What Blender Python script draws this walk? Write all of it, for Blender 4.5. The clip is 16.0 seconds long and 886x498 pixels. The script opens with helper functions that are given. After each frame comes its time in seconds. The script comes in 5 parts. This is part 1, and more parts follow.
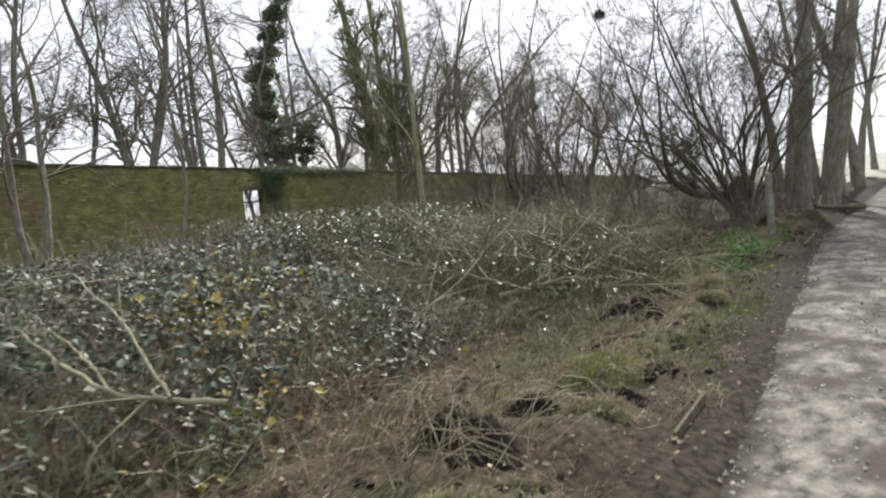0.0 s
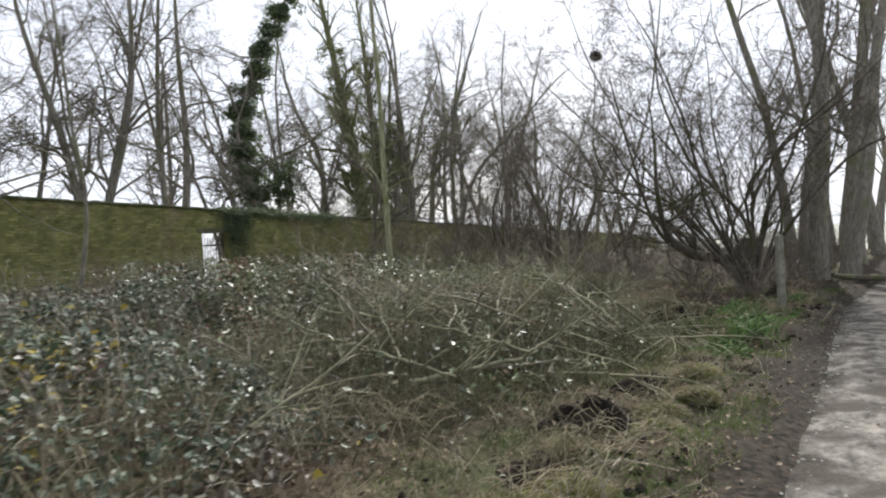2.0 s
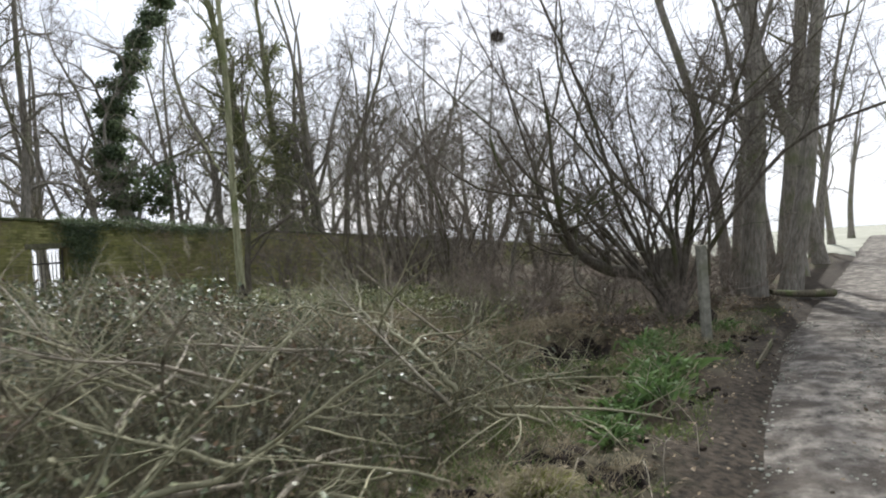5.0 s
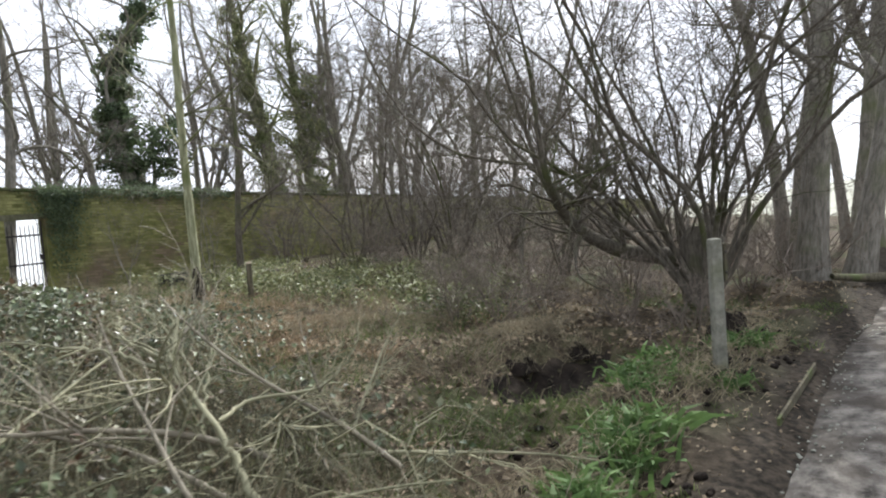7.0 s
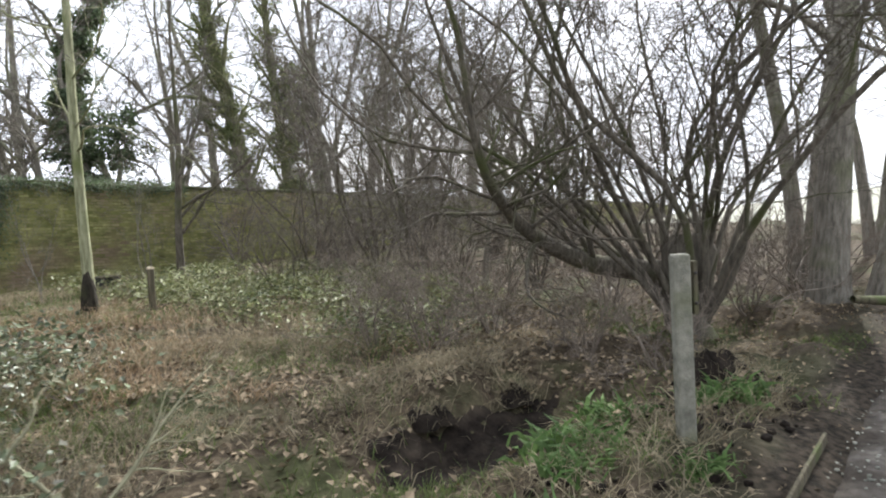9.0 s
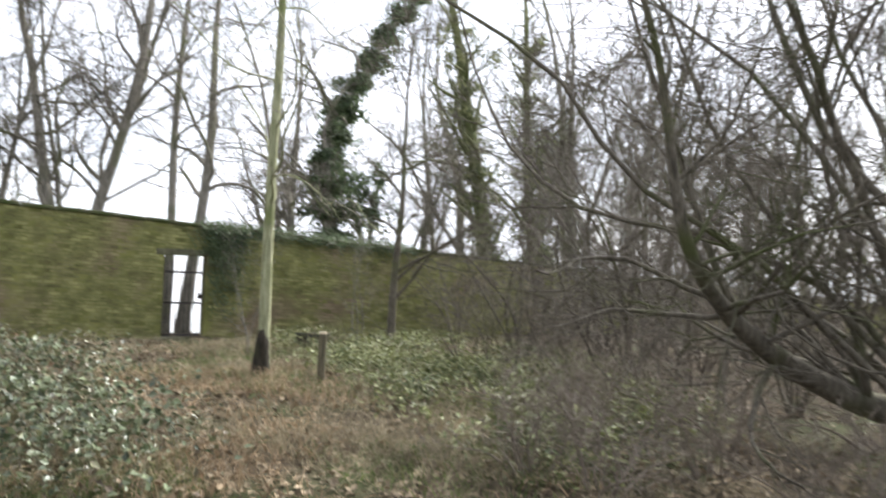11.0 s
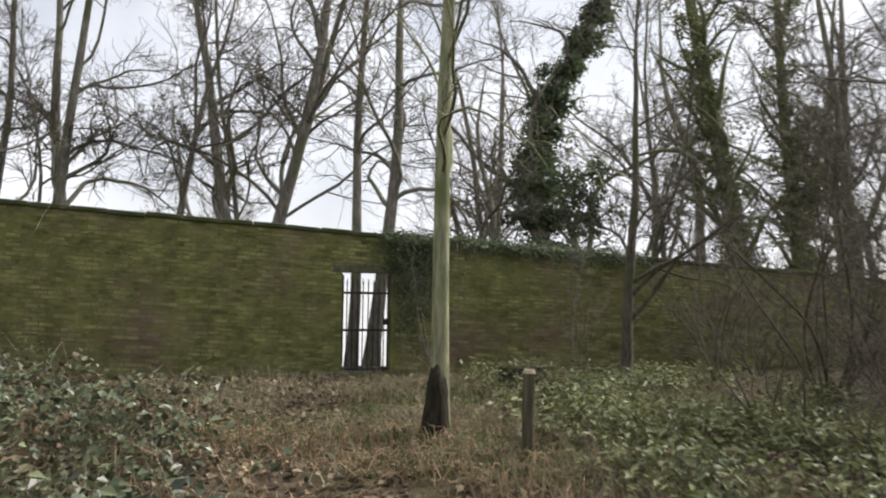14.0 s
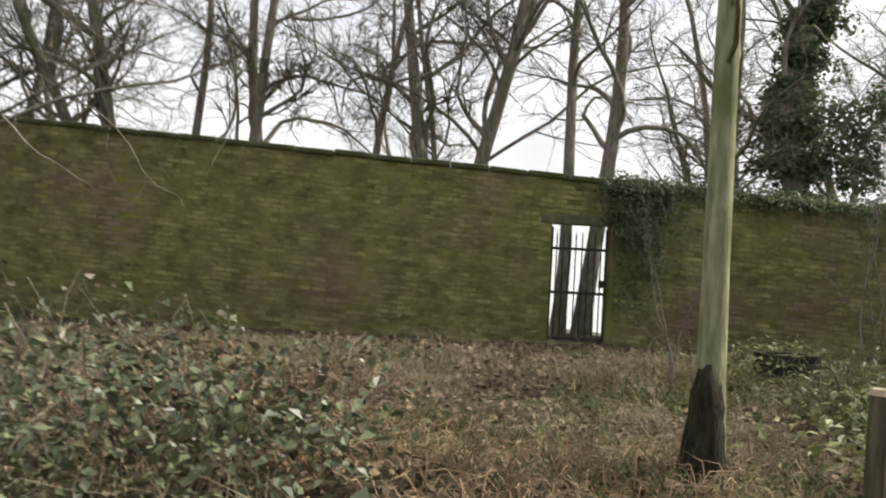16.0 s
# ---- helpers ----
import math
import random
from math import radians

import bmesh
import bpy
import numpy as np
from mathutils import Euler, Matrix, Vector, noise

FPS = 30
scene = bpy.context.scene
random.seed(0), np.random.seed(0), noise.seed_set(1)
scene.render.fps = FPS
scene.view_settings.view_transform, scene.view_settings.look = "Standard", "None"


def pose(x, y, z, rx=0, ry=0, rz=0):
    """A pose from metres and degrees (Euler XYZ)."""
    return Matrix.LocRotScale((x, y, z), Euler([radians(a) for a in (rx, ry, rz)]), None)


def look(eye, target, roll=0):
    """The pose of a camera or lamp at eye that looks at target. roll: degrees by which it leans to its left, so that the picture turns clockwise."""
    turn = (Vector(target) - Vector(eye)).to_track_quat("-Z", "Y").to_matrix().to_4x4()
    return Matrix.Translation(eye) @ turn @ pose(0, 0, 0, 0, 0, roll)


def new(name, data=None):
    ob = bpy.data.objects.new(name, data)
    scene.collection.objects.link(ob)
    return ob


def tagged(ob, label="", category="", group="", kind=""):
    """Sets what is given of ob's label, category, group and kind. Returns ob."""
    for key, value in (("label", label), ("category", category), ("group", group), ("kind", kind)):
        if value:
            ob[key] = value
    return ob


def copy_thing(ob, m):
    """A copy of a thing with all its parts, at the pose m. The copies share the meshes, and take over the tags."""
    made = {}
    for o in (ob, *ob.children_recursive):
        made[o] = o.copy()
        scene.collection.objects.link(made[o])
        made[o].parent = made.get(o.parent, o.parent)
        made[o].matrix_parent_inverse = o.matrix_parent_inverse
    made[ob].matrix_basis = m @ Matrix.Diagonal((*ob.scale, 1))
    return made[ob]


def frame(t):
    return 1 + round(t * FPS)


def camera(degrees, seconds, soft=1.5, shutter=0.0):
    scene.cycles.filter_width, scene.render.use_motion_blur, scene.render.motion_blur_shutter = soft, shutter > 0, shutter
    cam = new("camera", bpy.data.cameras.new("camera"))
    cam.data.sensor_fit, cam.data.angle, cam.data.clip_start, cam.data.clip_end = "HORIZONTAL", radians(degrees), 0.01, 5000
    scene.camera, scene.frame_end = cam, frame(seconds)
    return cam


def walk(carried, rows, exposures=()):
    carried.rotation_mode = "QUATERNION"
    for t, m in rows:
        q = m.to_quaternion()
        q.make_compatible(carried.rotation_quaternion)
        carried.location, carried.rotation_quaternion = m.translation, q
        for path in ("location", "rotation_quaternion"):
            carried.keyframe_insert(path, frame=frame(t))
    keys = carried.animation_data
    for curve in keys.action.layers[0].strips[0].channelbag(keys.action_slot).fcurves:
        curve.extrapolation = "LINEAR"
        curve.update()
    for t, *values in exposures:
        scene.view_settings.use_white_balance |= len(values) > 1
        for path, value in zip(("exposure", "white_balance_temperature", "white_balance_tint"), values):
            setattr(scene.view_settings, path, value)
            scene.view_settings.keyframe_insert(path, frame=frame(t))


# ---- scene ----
cam = camera(61.0, 16.0, soft=2.0, shutter=0.5)
PATH = [
    (0, pose(-17.312, -19.566, 1.460, 85.14, 5.58, -56.34)),
    (0.5, pose(-16.695, -19.444, 1.427, 86.86, 3.44, -56.06)),
    (1, pose(-16.054, -19.367, 1.407, 88.79, 3.55, -55.85)),
    (1.5, pose(-15.455, -19.247, 1.365, 88.88, 4.13, -53.41)),
    (2, pose(-14.795, -19.134, 1.358, 89.10, 3.31, -55.45)),
    (2.5, pose(-14.212, -19.055, 1.364, 89.19, 4.19, -56.40)),
    (3, pose(-13.569, -18.934, 1.352, 90.00, 2.89, -56.09)),
    (3.5, pose(-12.996, -18.842, 1.316, 90.22, 3.62, -56.00)),
    (4, pose(-12.375, -18.742, 1.281, 90.12, 3.86, -55.78)),
    (4.5, pose(-11.742, -18.689, 1.256, 90.26, 3.97, -59.47)),
    (7, pose(-8.119, -18.729, 1.642, 86.18, 4.37, -53.75)),
    (7.5, pose(-7.506, -18.653, 1.585, 86.78, 4.37, -52.28)),
    (8, pose(-6.841, -18.589, 1.541, 86.95, 4.23, -53.51)),
    (10.5, pose(-4.121, -17.792, 1.493, 88.88, -1.86, -41.22)),
    (11, pose(-3.613, -17.600, 1.555, 92.35, -2.03, -31.97)),
    (11.5, pose(-3.181, -17.278, 1.534, 93.11, -0.06, -27.73)),
    (12, pose(-2.859, -16.707, 1.547, 91.06, 1.40, -21.62)),
    (12.5, pose(-2.624, -16.060, 1.499, 92.76, -0.79, -18.20)),
    (13, pose(-2.405, -15.319, 1.406, 96.82, 1.57, -13.55)),
    (13.5, pose(-2.234, -14.677, 1.307, 94.24, 1.03, -17.08)),
    (14, pose(-1.979, -14.021, 1.341, 94.14, -0.71, -15.66)),
    (14.5, pose(-1.802, -13.452, 1.343, 95.29, -2.14, -11.89)),
    (15, pose(-1.717, -12.870, 1.378, 93.71, -1.51, -5.33)),
    (15.5, pose(-1.688, -12.335, 1.405, 91.98, -0.47, 1.22)),
    (16, pose(-1.786, -11.808, 1.358, 90.25, -3.00, -0.45)),
]
EXPOSURES = [(0, 0.46, 6350, 10), (0.6, 0.48, 6350, 10), (1.6, 0.38, 6300, 10), (4.5, 0.36, 6250, 10), (7, 0.80, 6200, 10), (8, 0.94, 6250, 10), (10.5, 1.1, 6250, 10), (11.5, 1.0, 6400, 10), (12.5, 0.50, 6500, 10),
             (13.5, 0.30, 6600, 10), (14.5, 0.16, 6650, 10), (16, 0.32, 6950, 10)]
walk(cam, PATH, EXPOSURES)

# ---- light: thin bright cloud over a low winter sun ----
SUN_ELEVATION, SUN_AZIMUTH = 41.0, 79.0
world = bpy.data.worlds.new("sky")
scene.world = world
world.use_nodes = True
wn = world.node_tree
wn.nodes.clear()
w_out = wn.nodes.new("ShaderNodeOutputWorld")
w_bg = wn.nodes.new("ShaderNodeBackground")
w_sky = wn.nodes.new("ShaderNodeTexSky")
w_sky.sky_type = "NISHITA"
w_sky.sun_disc = False
w_sky.sun_elevation, w_sky.sun_rotation = radians(SUN_ELEVATION), radians(SUN_AZIMUTH)
w_sky.dust_density = 3.0
w_cloud = wn.nodes.new("ShaderNodeTexNoise")
w_cloud.inputs["Scale"].default_value = 3.5
w_cloud.inputs["Detail"].default_value = 5.0
w_ramp = wn.nodes.new("ShaderNodeMapRange")
w_ramp.inputs["From Min"].default_value, w_ramp.inputs["From Max"].default_value = 0.34, 0.58
w_ramp.inputs["To Min"].default_value, w_ramp.inputs["To Max"].default_value = 0.55, 0.96
w_mix = wn.nodes.new("ShaderNodeMix")
w_mix.data_type = "RGBA"
w_mix.inputs[7].default_value = (9.3, 9.55, 10.3, 1)
wn.links.new(w_cloud.outputs["Fac"], w_ramp.inputs["Value"])
wn.links.new(w_ramp.outputs["Result"], w_mix.inputs[0])
wn.links.new(w_sky.outputs["Color"], w_mix.inputs[6])
wn.links.new(w_mix.outputs[2], w_bg.inputs["Color"])
w_bg.inputs["Strength"].default_value = 0.1
wn.links.new(w_bg.outputs[0], w_out.inputs["Surface"])
sun = new("sun", bpy.data.lights.new("sun", "SUN"))
sun.data.energy, sun.data.angle, sun.data.color = 5.0, radians(1.2), (1.0, 0.97, 0.92)
az, el = radians(SUN_AZIMUTH), radians(SUN_ELEVATION)
sun.matrix_world = look((math.sin(az) * math.cos(el) * 60, math.cos(az) * math.cos(el) * 60, math.sin(el) * 60), (0, 0, 0))

# ---- materials ----
MATS = {}


def material(name, dark, light, scale=6.0, rough=0.85, third=None, third_scale=1.3, bump=0.3, bump_scale=40.0, spec=0.3,
             per_piece=0.0, per_island=0.0, translucent=0.0, stretch=(1, 1, 1), third_at=(0.5, 0.66), world_space=False):
    """A mottled natural surface: two colours by fine noise, a third by broad patches, fine relief."""
    m = bpy.data.materials.new(name)
    m.use_nodes = True
    nt = m.node_tree
    nt.nodes.clear()
    add, link = nt.nodes.new, nt.links.new
    out, bsdf = add("ShaderNodeOutputMaterial"), add("ShaderNodeBsdfPrincipled")
    co, mp = add("ShaderNodeTexCoord"), add("ShaderNodeMapping")
    mp.inputs["Scale"].default_value = stretch
    place = add("ShaderNodeNewGeometry").outputs["Position"] if world_space else co.outputs["Object"]
    link(place, mp.inputs["Vector"])
    n1, ramp = add("ShaderNodeTexNoise"), add("ShaderNodeValToRGB")
    n1.inputs["Scale"].default_value, n1.inputs["Detail"].default_value = scale, 8.0
    n1.inputs["Roughness"].default_value = 0.65
    ramp.color_ramp.elements[0].position, ramp.color_ramp.elements[1].position = 0.34, 0.66
    ramp.color_ramp.elements[0].color, ramp.color_ramp.elements[1].color = (*dark, 1), (*light, 1)
    link(mp.outputs[0], n1.inputs["Vector"])
    link(n1.outputs["Fac"], ramp.inputs["Fac"])
    colour = ramp.outputs["Color"]
    if third:
        n2, r2, mx = add("ShaderNodeTexNoise"), add("ShaderNodeMapRange"), add("ShaderNodeMix")
        n2.inputs["Scale"].default_value, n2.inputs["Detail"].default_value = third_scale, 6.0
        r2.inputs["From Min"].default_value, r2.inputs["From Max"].default_value = third_at
        mx.data_type = "RGBA"
        mx.inputs[7].default_value = (*third, 1)
        link(place, n2.inputs["Vector"])
        link(n2.outputs["Fac"], r2.inputs["Value"])
        link(r2.outputs["Result"], mx.inputs[0])
        link(colour, mx.inputs[6])
        colour = mx.outputs[2]
    if per_piece or per_island:
        src = add("ShaderNodeObjectInfo") if per_piece else add("ShaderNodeNewGeometry")
        r3, hs = add("ShaderNodeMapRange"), add("ShaderNodeHueSaturation")
        amount = per_piece or per_island
        r3.inputs["To Min"].default_value, r3.inputs["To Max"].default_value = 1 - amount, 1 + amount
        link(src.outputs["Random" if per_piece else "Random Per Island"], r3.inputs["Value"])
        link(r3.outputs["Result"], hs.inputs["Value"])
        link(colour, hs.inputs["Color"])
        colour = hs.outputs["Color"]
    link(colour, bsdf.inputs["Base Color"])
    bsdf.inputs["Roughness"].default_value = rough
    bsdf.inputs["Specular IOR Level"].default_value = spec
    if bump:
        n4, bp = add("ShaderNodeTexNoise"), add("ShaderNodeBump")
        n4.inputs["Scale"].default_value, n4.inputs["Detail"].default_value = bump_scale, 6.0
        bp.inputs["Strength"].default_value, bp.inputs["Distance"].default_value = bump, 0.02
        link(mp.outputs[0], n4.inputs["Vector"])
        link(n4.outputs["Fac"], bp.inputs["Height"])
        link(bp.outputs["Normal"], bsdf.inputs["Normal"])
    surface = bsdf.outputs[0]
    if translucent:
        tr, ms = add("ShaderNodeBsdfTranslucent"), add("ShaderNodeMixShader")
        ms.inputs[0].default_value = translucent
        link(colour, tr.inputs["Color"])
        link(surface, ms.inputs[1])
        link(tr.outputs[0], ms.inputs[2])
        surface = ms.outputs[0]
    link(surface, out.inputs["Surface"])
    MATS[name] = m
    return m


SOIL = material("soil_and_litter", (0.024, 0.018, 0.012), (0.105, 0.083, 0.055), 9, 0.98, (0.05, 0.055, 0.025), 0.7, 0.9, 30, 0.08)
# far field grass, paled so that its colour carries the distant haze
FIELD = material("hazy_field_grass", (0.2, 0.2, 0.15), (0.3, 0.3, 0.24), 0.3, 0.95)
PATH_MAT = material("wet_gravel_path", (0.04, 0.036, 0.03), (0.27, 0.245, 0.21), 5, 0.95, (0.07, 0.06, 0.049), 2.0, 1.0, 30, 0.1, stretch=(0.8, 1.1, 1), third_at=(0.46, 0.62))
# mud of clods and heaps; in the hollow it also darkens for shade
MUD_AND_SHADE = material("dark_mud_and_shade", (0.007, 0.006, 0.005), (0.028, 0.022, 0.017), 9, 0.95, (0.04, 0.032, 0.024), 2.6, 1.0, 25, 0.05)
BRICK = material("mossy_old_brick", (0.088, 0.094, 0.036), (0.28, 0.272, 0.115), 2.4, 0.95, (0.195, 0.15, 0.1), 0.8, 0.9, 45, 0.15, per_piece=0.22, stretch=(1, 1, 1.6), third_at=(0.5, 0.68), world_space=True)
BRICKS = material("mossy_old_brickwork", (0.088, 0.094, 0.036), (0.28, 0.272, 0.115), 2.4, 0.95, (0.195, 0.15, 0.1), 0.8, 0.9, 45, 0.15, per_island=0.22, stretch=(1, 1, 1.6), third_at=(0.5, 0.68), world_space=True)
MORTAR = material("mossy_mortar", (0.08, 0.086, 0.03), (0.22, 0.22, 0.078), 1.9, 0.98, (0.16, 0.125, 0.08), 0.7, 0.5, 80, 0.1, third_at=(0.5, 0.68), world_space=True)
COPING = material("lichened_coping_stone", (0.06, 0.06, 0.035), (0.16, 0.155, 0.10), 5, 0.95, (0.05, 0.065, 0.02), 1.1, 0.6, 40, 0.2)
IRON = material("rusty_black_iron", (0.012, 0.012, 0.013), (0.045, 0.035, 0.03), 18, 0.6, None, 1, 0.3, 90, 0.4)
BARK = material("grey_brown_bark", (0.1, 0.09, 0.072), (0.28, 0.258, 0.215), 7, 0.92, (0.12, 0.128, 0.065), 1.1, 0.8, 25, 0.2, stretch=(3, 3, 0.6))
BARK_DARK = material("dark_bark", (0.055, 0.048, 0.038), (0.165, 0.145, 0.112), 7, 0.92, (0.075, 0.082, 0.034), 1.3, 0.8, 25, 0.2, stretch=(3, 3, 0.6))
BARK_MOSS = material("mossy_green_bark", (0.075, 0.082, 0.036), (0.25, 0.25, 0.14), 6, 0.9, (0.09, 0.115, 0.036), 1.4, 0.7, 30, 0.25, stretch=(3, 3, 0.5))
TWIG = material("winter_twigs", (0.075, 0.064, 0.052), (0.18, 0.155, 0.125), 4, 0.85, None, 1, 0.0, 40, 0.25)
TWIG_GREEN = material("greenish_twigs", (0.09, 0.085, 0.04), (0.2, 0.19, 0.10), 3, 0.85, None, 1, 0.0, 40, 0.25)
TWIG_RED = material("brown_scrub_twigs", (0.12, 0.098, 0.078), (0.25, 0.21, 0.17), 3, 0.85, None, 1, 0.0, 40, 0.2)
CANE = material("dead_bramble_canes", (0.08, 0.068, 0.046), (0.29, 0.255, 0.185), 2.5, 0.7, None, 1, 0.0, 40, 0.3, per_island=0.35)
STRAW = material("dead_straw_grass", (0.14, 0.118, 0.075), (0.35, 0.3, 0.2), 2.0, 0.8, None, 1, 0.0, 40, 0.2, per_island=0.3, translucent=0.25)
BRACKEN = material("rust_brown_bracken", (0.17, 0.118, 0.07), (0.37, 0.275, 0.175), 2.0, 0.85, None, 1, 0.0, 40, 0.2, per_island=0.35, translucent=0.2)
GRASS = material("winter_grass", (0.05, 0.075, 0.02), (0.13, 0.17, 0.05), 2.0, 0.7, None, 1, 0.0, 40, 0.3, per_island=0.35, translucent=0.25)
LEAF = material("bramble_leaf", (0.028, 0.045, 0.022), (0.095, 0.115, 0.068), 1.6, 0.52, (0.09, 0.055, 0.04), 1.2, 0.0, 40, 0.38, per_island=0.4, translucent=0.12)
LEAF_PALE = material("pale_leaf_glint", (0.11, 0.135, 0.1), (0.23, 0.255, 0.2), 2.0, 0.6, None, 1, 0.0, 40, 0.3, per_island=0.25, translucent=0.15)
LEAF_YELLOW = material("yellowing_bramble_leaf", (0.2, 0.17, 0.03), (0.36, 0.27, 0.05), 2.0, 0.5, None, 1, 0.0, 40, 0.3, per_island=0.3, translucent=0.2)
LITTER = material("fallen_leaves", (0.07, 0.05, 0.03), (0.3, 0.235, 0.15), 2.0, 0.8, None, 1, 0.0, 40, 0.3, per_island=0.45)
IVY = material("ivy_leaf", (0.045, 0.072, 0.034), (0.14, 0.18, 0.085), 2.0, 0.5, None, 1, 0.0, 40, 0.4, per_island=0.45, translucent=0.42)
HERB = material("fresh_green_leaf", (0.045, 0.085, 0.025), (0.12, 0.185, 0.06), 3.0, 0.7, None, 1, 0.0, 40, 0.15, per_island=0.3, translucent=0.25)
HERB_DULL = material("dull_green_ground_cover", (0.06, 0.08, 0.028), (0.27, 0.28, 0.12), 2.0, 0.55, None, 1, 0.0, 40, 0.35, per_island=0.4, translucent=0.2)
BRUSH = material("grey_cut_brushwood", (0.1, 0.098, 0.058), (0.3, 0.285, 0.18), 2.5, 0.8, None, 1, 0.0, 40, 0.25, per_island=0.35)
LEAF_MID = material("green_bramble_leaf", (0.03, 0.048, 0.022), (0.175, 0.2, 0.105), 2.6, 0.45, (0.12, 0.07, 0.04), 1.2, 0.0, 40, 0.45, per_island=0.55, translucent=0.15)
CONCRETE = material("algae_stained_concrete", (0.11, 0.108, 0.085), (0.27, 0.26, 0.21), 8, 0.9, (0.13, 0.135, 0.08), 2.5, 0.4, 60, 0.2)
GRAVEL = material("grey_path_stone", (0.15, 0.155, 0.125), (0.30, 0.30, 0.25), 8, 0.9, None, 1, 0.4, 60, 0.2, per_island=0.3)
ROT = material("dark_rotten_wood", (0.012, 0.01, 0.008), (0.05, 0.043, 0.03), 9, 0.95, (0.05, 0.06, 0.022), 2.2, 0.9, 25, 0.15, stretch=(3, 3, 0.6))
OLDWOOD = material("weathered_wood", (0.05, 0.045, 0.03), (0.16, 0.138, 0.09), 5, 0.9, (0.08, 0.095, 0.035), 2.5, 0.6, 30, 0.2, stretch=(4, 4, 0.5))
CUTWOOD = material("cut_wood_face", (0.3, 0.25, 0.17), (0.48, 0.41, 0.29), 9, 0.85, None, 1, 0.2, 50, 0.2)
MOSS = material("mossy_turf", (0.03, 0.028, 0.014), (0.12, 0.125, 0.04), 12, 0.95, (0.05, 0.038, 0.024), 3.0, 1.0, 40, 0.15)
MOSS_BLADE = material("yellow_green_moss_and_grass", (0.1, 0.115, 0.025), (0.27, 0.28, 0.085), 2.0, 0.75, None, 1, 0.0, 40, 0.25, per_island=0.35, translucent=0.3)
BRUSH_FINE = material("dark_greenish_brushwood", (0.045, 0.043, 0.027), (0.17, 0.16, 0.1), 2.5, 0.85, None, 1, 0.0, 40, 0.2, per_island=0.4)
BARK_SLIM = material("pale_green_smooth_bark", (0.13, 0.135, 0.07), (0.34, 0.34, 0.21), 6, 0.85, (0.13, 0.15, 0.055), 1.6, 0.6, 30, 0.25, stretch=(3, 3, 0.5))
BLACK = material("black_plastic_crate", (0.012, 0.012, 0.012), (0.03, 0.03, 0.028), 8, 0.6, None, 1, 0.2, 50, 0.3)
NEST = material("nest_of_dark_sticks", (0.02, 0.015, 0.012), (0.05, 0.04, 0.03), 9, 0.95, None, 1, 0.6, 30, 0.1)



def band(mat, dark, light, lo, hi):
    """Trodden mud along the path's edge line, with a ragged limit, laid over a material."""
    nt = mat.node_tree
    add, link = nt.nodes.new, nt.links.new
    bsdf = next(n for n in nt.nodes if n.type == "BSDF_PRINCIPLED")
    under = bsdf.inputs["Base Color"].links[0].from_socket
    co, sep = add("ShaderNodeTexCoord"), add("ShaderNodeSeparateXYZ")
    link(co.outputs["Object"], sep.inputs[0])

    def calc(op, a, b):
        n = add("ShaderNodeMath")
        n.operation = op
        for k, v in enumerate((a, b)):
            if isinstance(v, float):
                n.inputs[k].default_value = v
            else:
                link(v, n.inputs[k])
        return n.outputs[0]
    across = calc("ADD", calc("SUBTRACT", sep.outputs["Y"], calc("MULTIPLY", calc("MINIMUM", sep.outputs["X"], 0.0), 0.086)), 17.4)
    n1, n2 = add("ShaderNodeTexNoise"), add("ShaderNodeTexNoise")
    n1.inputs["Scale"].default_value, n1.inputs["Detail"].default_value = 2.2, 8.0
    n2.inputs["Scale"].default_value, n2.inputs["Detail"].default_value = 14.0, 6.0
    link(co.outputs["Object"], n1.inputs["Vector"])
    link(co.outputs["Object"], n2.inputs["Vector"])
    ragged = calc("ADD", across, calc("MULTIPLY", calc("SUBTRACT", n1.outputs["Fac"], 0.5), 0.9))
    rng_node, ramp, mix = add("ShaderNodeMapRange"), add("ShaderNodeValToRGB"), add("ShaderNodeMix")
    rng_node.inputs["From Min"].default_value, rng_node.inputs["From Max"].default_value = lo, hi
    ramp.color_ramp.elements[0].position, ramp.color_ramp.elements[1].position = 0.36, 0.68
    ramp.color_ramp.elements[0].color, ramp.color_ramp.elements[1].color = (*dark, 1), (*light, 1)
    mix.data_type = "RGBA"
    link(ragged, rng_node.inputs["Value"])
    link(n2.outputs["Fac"], ramp.inputs["Fac"])
    link(rng_node.outputs["Result"], mix.inputs[0])
    link(under, mix.inputs[6])
    link(ramp.outputs["Color"], mix.inputs[7])
    link(mix.outputs[2], bsdf.inputs["Base Color"])


band(SOIL, (0.014, 0.012, 0.009), (0.06, 0.048, 0.035), 1.3, 0.35)
band(PATH_MAT, (0.014, 0.012, 0.009), (0.06, 0.048, 0.035), -0.12, 0.2)

# ---- mesh helpers ----
rng = np.random.default_rng(7)


def mesh(name, chunks, mat, smooth=True):
    """One mesh out of (vertices, faces) arrays."""
    me = bpy.data.meshes.new(name)
    verts, faces, base = [], [], 0
    for v, f in chunks:
        verts.append(v)
        faces.extend((np.asarray(f) + base).tolist())
        base += len(v)
    me.from_pydata(np.concatenate(verts).tolist(), [], faces)
    me.materials.append(mat)
    if smooth:
        me.polygons.foreach_set("use_smooth", [True] * len(me.polygons))
    me.update()
    return me


def bm_mesh(name, bm, mat, smooth=False):
    me = bpy.data.meshes.new(name)
    bm.normal_update()
    bm.to_mesh(me)
    bm.free()
    me.materials.append(mat)
    if smooth:
        me.polygons.foreach_set("use_smooth", [True] * len(me.polygons))
    return me


def part(name, me, parent, label="", m=None):
    ob = new(name, me)
    ob.parent = parent
    if m is not None:
        ob.matrix_basis = m
    return tagged(ob, label)


